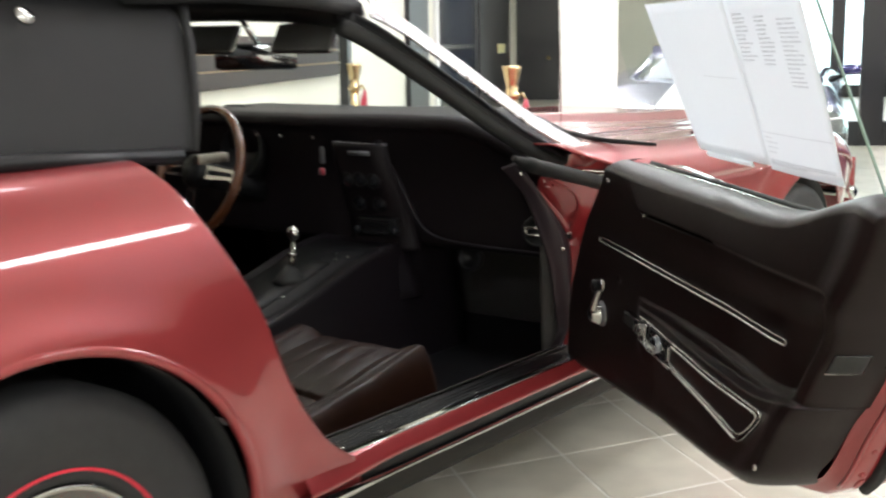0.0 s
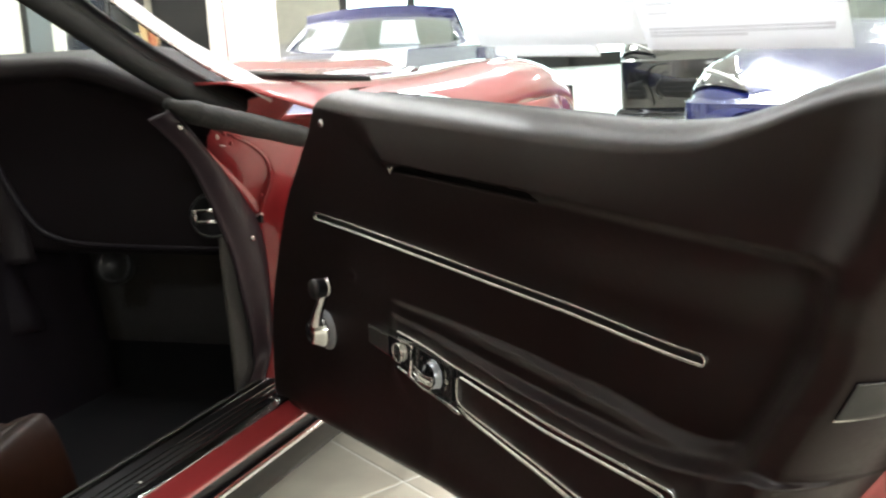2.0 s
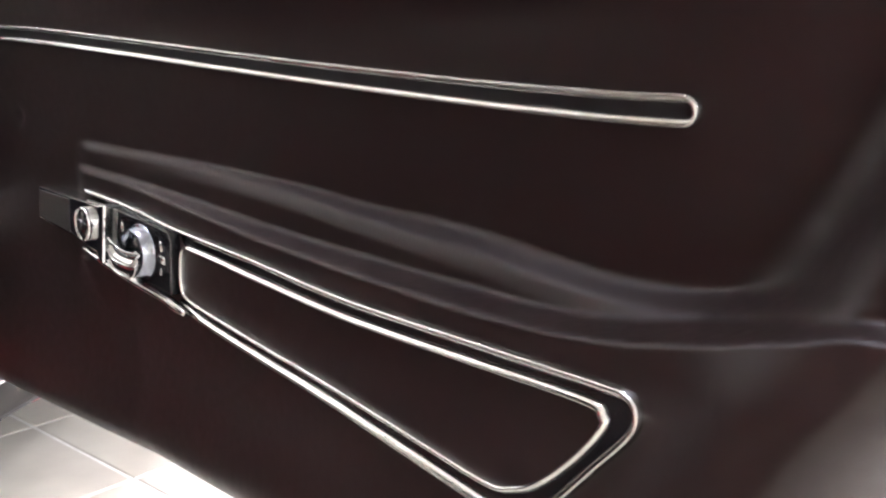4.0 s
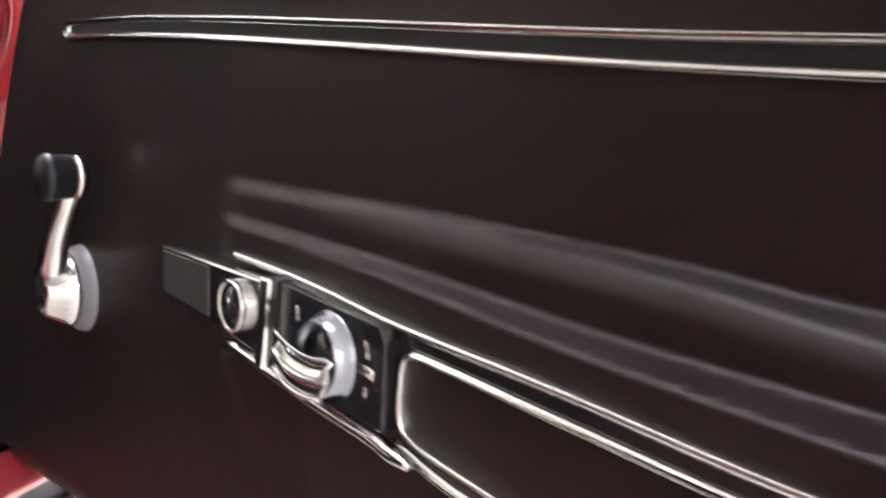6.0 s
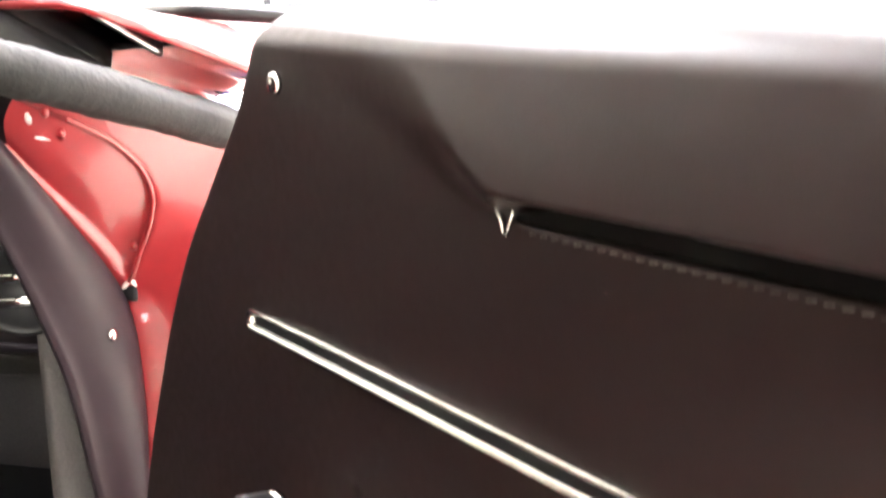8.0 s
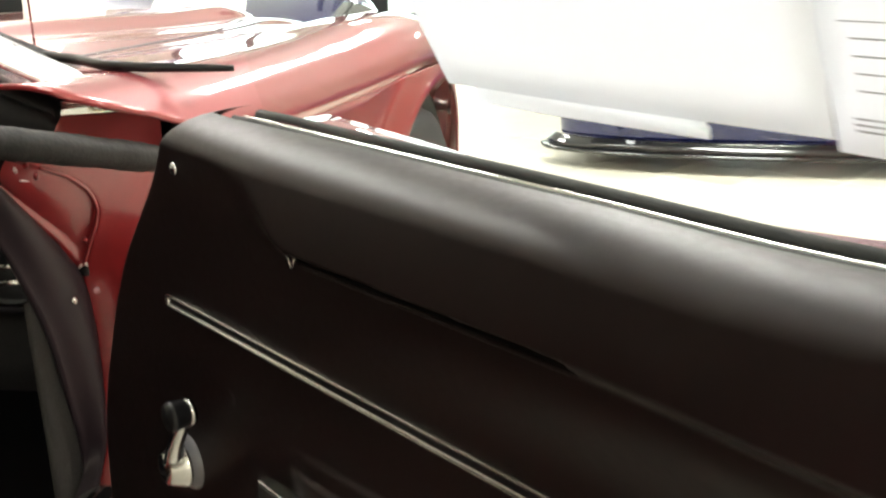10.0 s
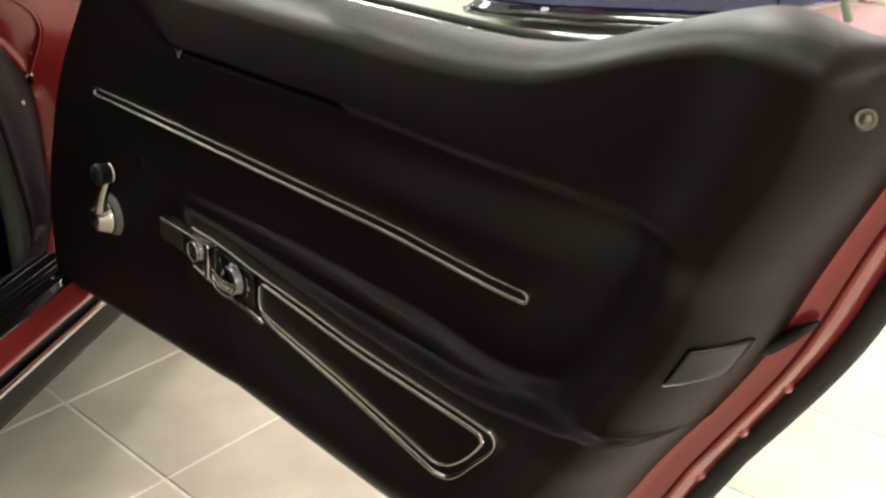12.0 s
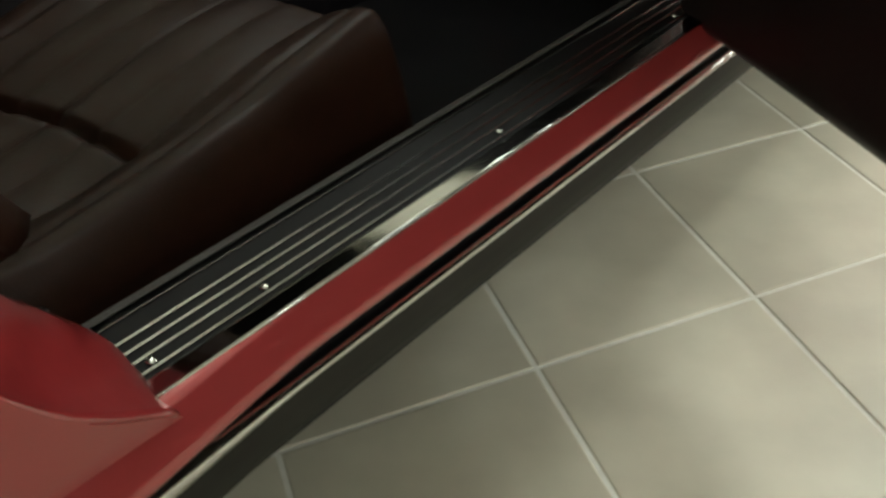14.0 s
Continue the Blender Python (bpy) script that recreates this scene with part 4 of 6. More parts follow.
for k in range(31):
    x, y, z = curve(COWL, k / 30)
    top_ = front_top((y - 0.965) / 2.3, ((x - CX) / 0.89 + 1) / 2)[2]
    cowl.append(Vector((x, y, max(z - 0.006, top_ + 0.002))))
part("cowl_gap", tube(cowl, [0.003 + 0.004 * math.sin(math.pi * (0.1 + 0.8 * k / 30)) for k in range(31)], 8), M_BLACK, car, "dark gap between hood and cowl")
for x0, x1, y0, y1 in ((-0.20, -0.62, 1.12, 1.05), (-0.24, -0.75, 1.17, 1.11)):
    pts = []
    for k in range(9):
        x, y = x0 + (x1 - x0) * k / 8, y0 + (y1 - y0) * k / 8
        p = Vector(front_top((y - 0.965) / 2.3, ((x - CX) / 0.875 + 1) / 2))
        pts.append(p + Vector((0, 0, 0.012)))
    part("wiper", tube(pts, 0.006, 6), M_BLACK, car, "black wiper blade")
part("antenna", tube([(-0.30, 1.22, 0.79), (-0.305, 1.21, 1.30)], 0.0016, 6), M_CHROME, car, "thin chrome antenna mast")

# ---------------------------------------------------------------- windshield frame
PILLAR = [(-0.135, 0.975, 0.780), (-0.160, 0.900, 0.818), (-0.185, 0.800, 0.870), (-0.205, 0.600, 0.975), (-0.225, 0.410, 1.072), (-0.245, 0.330, 1.108)]
pil = [curve(PILLAR, k / 20) for k in range(21)]
M_PILLAR = material("satin_stainless", (0.72, 0.71, 0.74), 0.28, 1.0, 0.0, 0.05, 40, rough_spread=0.06)
part("pillar_frame", tube([Vector(p) + Vector((-0.005, -0.015, -0.012)) for p in pil], 0.024, 12), M_BLACK, car, "black windshield pillar")
part("pillar_seal", tube([Vector(p) + Vector((0.006, -0.040, -0.022)) for p in pil], 0.018, 10), M_RUBBER, car, "black rubber pillar seal")
def pillar_strip(s, r):
    """Rounded strip on the outer front corner of the pillar."""
    p, a = Vector(curve(PILLAR, s)), math.sin(math.pi * r)
    return p + Vector((0.012 + 0.040 * r + 0.006 * a, 0.030 - 0.034 * r + 0.003 * a, 0.034 - 0.038 * r + 0.004 * a))


part("pillar_trim", grid(pillar_strip, 30, 12), M_PILLAR, car, "bright metal pillar moulding", solid=0.004)
HEAD = [(-0.245, 0.330, 1.110), (-0.40, 0.365, 1.125), (-0.62, 0.385, 1.134), (-0.86, 0.390, 1.137), (-1.10, 0.385, 1.134), (-1.32, 0.365, 1.125), (-1.475, 0.330, 1.110)]
part("windshield_header", tube([curve(HEAD, k / 24) for k in range(25)], 0.032, 10), M_BLACK, car, "black padded windshield header")
FARP = [(-1.555, 0.955, 0.790), (-1.535, 0.800, 0.870), (-1.515, 0.600, 0.975), (-1.495, 0.410, 1.072), (-1.475, 0.330, 1.108)]
part("far_pillar", tube([curve(FARP, k / 12) for k in range(13)], 0.034, 10), M_BLACK, car, "black far windshield pillar")
bm = grid(lambda s, r: ((-0.19 - 0.05 * r) + s * (-1.34 + 0.10 * r), 0.985 - 0.62 * r + 0.20 * math.sin(math.pi * s) * (1 - 0.7 * r), 0.80 + 0.315 * r), 16, 8)
wind = part("windshield", bm, M_GLASS, car, "clear curved windshield glass")
wind.visible_shadow = False
mirror = part("rear_mirror", box(-0.09, -0.012, -0.03, 0.09, 0.012, 0.03), M_BLACK, car, "interior mirror", bevel=0.008)
mirror.matrix_world = pose(-0.642, 0.45, 1.026, 4, 0, 38)
part("mirror_face", box(-0.093, -0.0165, -0.025, 0.093, -0.013, 0.025), material("mirror_silver", (0.55, 0.56, 0.58), 0.16, 1.0), mirror, "silvered mirror glass").matrix_parent_inverse = Matrix()
part("mirror_arm", tube([(-0.642, 0.46, 1.045), (-0.645, 0.41, 1.11)], 0.007, 8), M_CHROME, car)
M_VISOR = material("smoky_visor", (0.10, 0.10, 0.095), 0.3, spec=0.5)
for cx in (-0.405, -0.70):
    v = part("sun_visor", box(-0.085, -0.032, -0.006, 0.085, 0.032, 0.006), M_VISOR, car, "smoky grey sun visor folded up", bevel=0.006)
    v.matrix_world = pose(cx, 0.360, 1.066, 62, 0, 0)
    rim_ = [(-0.085, -0.032), (0.085, -0.032), (0.085, 0.032), (-0.085, 0.032)]
    part("visor_rim", tube([v.matrix_world @ Vector((*q, -0.004)) for q in resample(rim_ + rim_[:1], 40)[:-1]], 0.004, 6, closed=True), M_ALU, v, "bright rim of the visor").matrix_world = Matrix()

# ---------------------------------------------------------------- soft top
def soft_side(s, r):
    y = -1.15 + 0.94 * s
    z = 0.885 + 0.275 * r
    x = -0.115 - 0.17 * r ** 1.3 - 0.07 * smooth(0.75, 1.0, r)
    return (x + 0.010 * math.sin(5 * s + 2 * r) * (1 - r) * 0.5, y + 0.115 * r, z - 0.06 * r * smooth(-0.7, -1.15, y))


part("soft_top", grid(soft_side, 40, 24), M_TOP, car, "black fabric side of the folding soft top", solid=0.006)


def soft_roof(s, r):
    y = -1.15 + 1.50 * s
    k = r * 2 - 1
    z = 1.125 + 0.055 * (1 - k * k) + 0.030 * math.sin(math.pi * min(1, s * 1.05)) - 0.05 * smooth(-0.6, -1.15, y)
    return (CX + 0.64 * k * (1 - 0.03 * s), y, z)


part("soft_far_side", grid(lambda s, r: (2 * CX - soft_side(s, r)[0], soft_side(s, r)[1], soft_side(s, r)[2]), 20, 12), M_TOP, car, "black fabric far side of the soft top", solid=0.006)
part("soft_back", grid(lambda s, r: (-0.20 - 1.32 * s, -1.15 - 0.12 * (1 - r), 0.86 + 0.25 * r + 0.05 * math.sin(math.pi * s) * r), 12, 6), M_TOP, car, "black fabric back of the soft top", solid=0.006)
part("soft_roof", grid(soft_roof, 40, 30), M_TOP, car, "black fabric roof of the soft top", solid=0.008)
part("roof_edge", tube([(-0.235, -0.23, 1.140), (-0.240, 0.0, 1.145), (-0.245, 0.2, 1.136), (-0.250, 0.345, 1.122)], [0.022, 0.020, 0.018, 0.018], 10), M_RUBBER, car, "black rubber roof rail")
part("top_edge", tube([(-0.118, -0.205, 0.885), (-0.142, -0.175, 0.96), (-0.19, -0.138, 1.05), (-0.25, -0.100, 1.12)], 0.008, 8), M_TOP, car, "piped front edge of the soft top")
part("top_base_rail", tube([(-0.075, -1.2, 0.905), (-0.085, -0.8, 0.904), (-0.098, -0.5, 0.893), (-0.112, -0.24, 0.880)], 0.014, 10), M_BLACK, car, "black rubber rail under the soft top")
part("top_clip", box(-0.008, -0.032, -0.008, 0.008, 0.032, 0.008), M_OLDMETAL, car, "dark roof latch bracket", bevel=0.003).matrix_world = pose(-0.10, -0.185, 0.872)
part("roof_snap", lathe([(0.016, 0), (0.013, 0.005), (0.0, 0.007)], 16, m=pose(-0.205, -0.44, 1.098, 0, 62, 0)), M_CHROME, car, "chrome roof snap")

# ---------------------------------------------------------------- cabin
part("cabin_floor", box(-1.62, -0.75, 0.19, -0.118, 1.45, 0.215), M_CARPET, car, "dark carpeted cabin floor", smooth=False)
part("firewall", grid(lambda s, r: (-0.11 - 1.50 * s, 1.42 - 0.10 * r, 0.20 + 0.42 * r), 4, 4), M_CARPET, car, "dark carpeted firewall", solid=0.01)
part("kick_panel", grid(lambda s, r: (-0.125 - 0.01 * r, 0.86 + 0.62 * s, 0.20 + 0.40 * r), 4, 4), M_CARPET, car, "dark carpeted kick panel", solid=0.01)
part("bulkhead", box(-1.62, -0.62, 0.20, -0.12, -0.58, 0.86), M_CARPET, car, "carpeted rear bulkhead", smooth=False)
part("far_door", grid(lambda s, r: (-1.60 - 0.02 * r, -0.62 + 2.05 * s, 0.20 + 0.62 * r), 4, 6), M_VINYL, car, "dark far door trim", solid=0.03)
part("far_fender", grid(lambda s, r: (-1.70 - 0.03 * math.sin(3 * r), -2.0 + 1.7 * s, 0.21 + 0.67 * r), 8, 8), M_RED, car, solid=0.01)
part("far_flank", grid(lambda s, r: (-1.70 - 0.02 * math.sin(3 * r), -0.35 + 1.4 * s, 0.21 + 0.60 * r), 8, 8), M_RED, car, solid=0.01)
def tail(s, r):
    """Ducktail end of the body, leaning in towards the bumper."""
    k = s * 2 - 1
    z = 0.24 + 0.62 * r
    y = -2.0 - 0.10 * math.sin(math.pi * r) * (1 - 0.4 * k * k) - 0.05 * (1 - abs(k) ** 3)
    return (CX + 0.86 * k, y, z)


part("tail_panel", grid(tail, 30, 16), M_RED, car, "glossy red tail panel", solid=0.006)
for sx in (-1, 1):
    part("rear_bumper", tube([(CX + sx * 0.18, -2.155, 0.47), (CX + sx * 0.5, -2.15, 0.475), (CX + sx * 0.80, -2.10, 0.48), (CX + sx * 0.88, -1.98, 0.48)], 0.028, 10), M_CHROME, car, "chrome rear bumper")
    for dx in (0.42, 0.64):
        part("tail_lamp", lathe([(0.062, 0.0), (0.062, 0.012), (0.050, 0.02), (0.0, 0.024)], 24, m=pose(CX + sx * dx, -2.12, 0.63, 90, 0, 0)), M_VELVET, car, "round red tail lamp")


def nose(s, r):
    k = s * 2 - 1
    z = 0.24 + 0.34 * r
    half = 0.675
    return (CX + half * k, 3.265 + 0.10 * math.sin(math.pi * (0.15 + 0.85 * (1 - r))) * (1 - k * k), z)


part("nose_panel", grid(nose, 30, 12), M_RED, car, "glossy red nose panel", solid=0.006)
part("front_bumper", tube([(CX - 0.68, 3.24, 0.44), (CX - 0.4, 3.35, 0.44), (CX, 3.39, 0.44), (CX + 0.4, 3.35, 0.44), (CX + 0.68, 3.24, 0.44)], 0.026, 10), M_CHROME, car, "chrome front bumper")
part("rear_deck", grid(lambda s, r: (-1.66 + 1.54 * s, -2.0 + 1.0 * r, 0.80 + 0.08 * r), 8, 8), M_RED, car, solid=0.01)


M_PLUMDARK = material("dark_plum_vinyl", (0.0080, 0.0062, 0.0082), 0.5, 0.0, 0.0, 0.06, 140, bump=0.15, bump_scale=900, spec=0.2)
CTOP = [(-0.55, 0.395), (0.0, 0.400), (0.377, 0.417), (0.60, 0.475), (0.753, 0.522), (0.90, 0.545), (1.10, 0.56)]


def tunnel(s, r):
    """Flat-topped console with soft shoulders and leaning sides."""
    y = -0.55 + 1.65 * s
    top = spline(CTOP, y)
    k = r * 2 - 1
    ax = abs(k)
    if ax < 0.55:
        x, z = 0.125 * ax / 0.55, top - 0.010
    elif ax < 0.70:
        a = (ax - 0.55) / 0.15 * math.pi / 2
        x, z = 0.125 + 0.018 * math.sin(a), top - 0.010 + 0.008 * math.sin(2 * a) - 0.014 * (1 - math.cos(a))
    else:
        q = (ax - 0.70) / 0.30
        x, z = 0.143 + 0.05 * q, top - 0.024 - (top - 0.024 - 0.20) * q
    return (-0.725 + math.copysign(x, k), y, z)


part("transmission_tunnel", grid(tunnel, 40, 60), M_PLUMDARK, car, "dark plum vinyl covered console and tunnel", solid=0.004)


def on_console(x, y, lift=0.0):
    return Vector((x, y, spline(CTOP, y) - 0.008 + lift))


def console_grid(x0, x1, y0, y1, lift):
    return grid(lambda s, r: on_console(x0 + (x1 - x0) * s, y0 + (y1 - y0) * r, lift), 2, 12)


con = part("console", console_grid(-0.83, -0.62, -0.10, 0.84, 0.001), M_BLACK, car, "black centre console top", solid=0.004)
part("shift_plate", console_grid(-0.765, -0.665, 0.45, 0.70, 0.006), M_BLACK, con, "black shift plate", solid=0.003)
part("shift_trim", tube([on_console(-0.662, 0.36 + 0.08 * k / 4, 0.010) for k in range(5)], 0.004, 8), M_CHROME, con, "bright console strip")
part("shift_lever", tube([on_console(-0.712, 0.60), (-0.710, 0.610, 0.53), (-0.712, 0.619, 0.575)], [0.009, 0.006, 0.006], 10), M_CHROME, con, "chrome shift lever")
part("lever_collar", lathe([(0.010, 0), (0.013, 0.006), (0.010, 0.012)], 14, m=pose(-0.711, 0.612, 0.528)), M_CHROME, con)
part("shift_knob", lathe([(0.008, 0), (0.014, 0.007), (0.018, 0.019), (0.014, 0.031), (0.0, 0.036)], 20, m=pose(-0.712, 0.619, 0.570)), M_CHROME, con, "round chrome shift knob")
part("shift_boot", lathe([(0.045, 0), (0.036, 0.012), (0.020, 0.03), (0.010, 0.04)], 20, m=Matrix.Translation(on_console(-0.712, 0.60))), M_RUBBER, con)
for x, y in ((-0.64, 0.74), (-0.665, 0.72), (-0.69, 0.75), (-0.80, 0.40), (-0.66, 0.52)):
    dome("console_stud", Matrix.Translation(on_console(x, y, 0.004)), 0.005, M_CHROME, con)
part("park_brake", tube([on_console(-0.76, 0.06, 0.02), on_console(-0.76, 0.16, 0.05), on_console(-0.755, 0.27, 0.075)], [0.014, 0.013, 0.011], 10), M_BLACK, con, "black parking brake lever")
part("brake_tip", tube([on_console(-0.755, 0.27, 0.075), on_console(-0.755, 0.285, 0.078)], 0.009, 10), M_CHROME, con)

M_SMOKE = material("dark_glossy_glass", (0.02, 0.022, 0.026), 0.12)
M_BADGE = material("dull_grey_plate", (0.10, 0.10, 0.11), 0.5, 0.3)
# dashboard
def dash_section(y0, zt):
    return [(y0 + 0.10, 0.515), (y0 + 0.03, 0.525), (y0 + 0.02, 0.56), (y0 + 0.022, 0.70), (y0 - 0.005, zt - 0.055), (y0 - 0.022, zt - 0.030), (y0 - 0.010, zt - 0.008), (y0 + 0.04, zt), (y0 + 0.25, zt + 0.005)]


def dash(s, r):
    x = -0.128 - 1.45 * s
    zt = 0.868 - 0.085 * smooth(-0.45, -0.13, x) - 0.02 * smooth(-1.3, -1.6, x)
    y0 = 0.935 - 0.06 * smooth(-0.62, -0.85, x)
    p = dash_section(y0, zt)
    y, z = curve(p, r)
    return (x, y, z)


board = part("dashboard", grid(dash, 80, 40), M_DASH, car, "black padded dashboard", solid=0.005)
# raised edge of the passenger panel, then the side wall below it
fr = [(-0.672, 0.903, 0.800), (-0.655, 0.905, 0.760), (-0.600, 0.907, 0.684), (-0.548, 0.908, 0.600), (-0.50, 0.912, 0.560), (-0.40, 0.917, 0.545), (-0.165, 0.925, 0.540)]
part("panel_piping", tube([curve(fr, k / 60) for k in range(61)], [0.010 - 0.006 * k / 60 for k in range(61)], 8), M_PLUMDARK, board, "moulded edge of the passenger panel")
part("console_wing", grid(lambda s, r: (-0.588 + 0.052 * r * s, 0.80 + 0.11 * s, 0.535 - 0.14 * r), 4, 6), M_PLUMDARK, board, "plum side wing between dash and console", solid=0.004)


def stack(s, r):
    """Centre stack that falls back from dash to console."""
    z = 0.515 + 0.285 * r
    y = 0.885 - 0.075 * smooth(0.1, 1.0, r)
    k = s * 2 - 1
    mid = -0.655 - 0.02 * r
    return (mid + (0.110 - 0.028 * r) * k, y + 0.03 * abs(k) ** 6, z)


cs = part("instrument_panel", grid(stack, 20, 24), M_DASH, car, "black centre instrument stack", solid=0.02)
for s_, r_ in ((0.30, 0.66), (0.52, 0.67), (0.76, 0.66), (0.36, 0.44), (0.70, 0.44)):
    m = Matrix.Translation(stack(s_, r_)) @ pose(0, -0.010, 0, 100, 0, 0)
    part("gauge", lathe([(0.021, -0.004), (0.021, 0.006), (0.019, 0.008), (0.017, 0.003), (0.0, 0.002)], 24, m=m), M_BLACK, cs, "small round gauge")
    part("gauge_glass", lathe([(0.016, 0.0035), (0.008, 0.005), (0.0, 0.0055)], 20, m=m), M_SMOKE, cs)
radio = part("radio", box(-0.060, -0.014, -0.024, 0.060, 0.010, 0.024), M_BLACK, cs, "radio with a bright bezel", bevel=0.003)
radio.matrix_world = Matrix.Translation(stack(0.60, 0.235)) @ pose(0, -0.014, 0, 10, 0, 8)
bm = bmesh.new()
for b in ((-0.044, -0.018, 0.040, -0.013), (-0.044, 0.013, 0.040, 0.018), (-0.044, -0.013, -0.039, 0.013), (0.035, -0.013, 0.040, 0.013), (-0.03, 0.001, 0.026, 0.007)):
    box(b[0], -0.018, b[1], b[2], -0.0145, b[3], bm)
part("radio_bezel", bm, M_ALU, cs, "bright radio bezel", smooth=False).matrix_world = radio.matrix_world
for dx in (-0.056, 0.056):
    part("radio_knob", lathe([(0.010, 0), (0.010, 0.012), (0.008, 0.015), (0.0, 0.015)], 20, m=radio.matrix_world @ pose(dx, -0.014, -0.006, 90, 0, 0)), M_SMOKE, cs, "dark glossy radio knob")
part("dash_badge", box(-0.033, -0.002, -0.006, 0.033, 0.002, 0.006), M_BADGE, cs, "dull grey plate on the dash").matrix_world = pose(-0.645, 0.795, 0.776, 0, 0, 6)
part("key_tag", box(-0.008, -0.003, -0.022, 0.008, 0.003, 0.022), M_BADGE, cs, "hanging key tag", bevel=0.003).matrix_world = pose(-0.775, 0.80, 0.765)
part("key_tag_red", box(-0.007, -0.004, -0.009, 0.007, 0.004, 0.009), M_VELVET, cs).matrix_world = pose(-0.777, 0.80, 0.722)
for x in (-1.14,):
    part("gauge_hood", lathe([(0.080, -0.02), (0.085, 0.03), (0.080, 0.034), (0.074, 0.0), (0.0, -0.005)], 32, m=pose(x, 0.88, 0.745, 75, 0, 0)), M_BLACK, car, "large round instrument in a black hood")
for x in (-1.05, -0.96, -0.84):
    dome("dash_stud", pose(x, 0.835, 0.805, 90, 0, 0), 0.005, M_CHROME, car, "small bright dash knob")
part("dash_sticker", box(-0.045, -0.02, 0.0, 0.045, 0.02, 0.022), M_RUBBER, car, "small dark box on the dash top", bevel=0.004).matrix_world = pose(-1.295, 1.00, 0.855)
# side vent in the passenger end of the dash
vm = pose(-0.144, 0.858, 0.609, 90, 0, 32)
vent = part("air_vent", lathe([(0.036, 0.0), (0.036, 0.012), (0.032, 0.015), (0.030, 0.006), (0.0, 0.005)], 28, m=vm), M_BLACK, car, "round black air vent")
for dz in (-0.009, 0.009):
    part("vent_bar", box(-0.026, -0.0035, 0.0, 0.026, 0.0035, 0.004), M_CHROME, vent, "chrome vent bar").matrix_world = vm @ pose(0, dz, 0.014)
part("vent_bar", box(-0.004, -0.012, 0.0, 0.004, 0.012, 0.004), M_CHROME, vent).matrix_world = vm @ pose(-0.026, 0, 0.014)
part("vent_outlet", lathe([(0.034, 0.0), (0.034, 0.02), (0.026, 0.024), (0.022, 0.01), (0.0, 0.006)], 24, m=pose(-0.44, 1.005, 0.490, 78, 0, 10)), M_BLACK, car, "round black lower vent")

# steering wheel
wheel_m = pose(-1.135, 0.690, 0.712, 72, 0, -6) @ Matrix.Diagonal((0.915, 0.915, 1, 1))
sw = part("steering_wheel", tube([wheel_m @ Vector((0.193 * math.cos(2 * math.pi * k / 60), 0.193 * math.sin(2 * math.pi * k / 60), 0.0)) for k in range(60)], [0.0128 + 0.0008 * (k % 2) for k in range(60)], 10, closed=True), M_WOOD, car, "thin wood-rimmed steering wheel")
for a in (0, 180, 270):
    m = wheel_m @ pose(0, 0, 0, 0, 0, a)
    bm = bmesh.new()
    out = [(0.03, -0.022), (0.185, -0.014), (0.185, 0.014), (0.03, 0.022)]
    slot = [(0.06, -0.008), (0.155, -0.006), (0.155, 0.006), (0.06, 0.008)]
    v = [bm.verts.new(m @ Vector((x, y, -0.012 + 0.03 * (1 - x / 0.19)))) for x, y in out + slot]
    for i in range(4):
        bm.faces.new((v[i], v[(i + 1) % 4], v[4 + (i + 1) % 4], v[4 + i]))
    part("wheel_spoke", bm, M_ALU, sw, "slotted bright metal spoke", smooth=False, solid=0.003)
part("wheel_hub", lathe([(0.05, -0.02), (0.05, 0.02), (0.035, 0.034), (0.0, 0.036)], 28, m=wheel_m), M_BLACK, sw, "black horn hub")
part("steering_column", tube([wheel_m @ Vector((0, 0, -0.02)), wheel_m @ Vector((0, 0, -0.34))], 0.035, 14), M_BLACK, car, "black steering column")
part("column_lever", tube([wheel_m @ Vector((0.03, 0, -0.05)), wheel_m @ Vector((0.16, -0.03, -0.04))], 0.004, 8), M_CHROME, car)


# ---------------------------------------------------------------- seats
M_SEAM = material("tan_stitching", (0.10, 0.055, 0.035), 0.6)


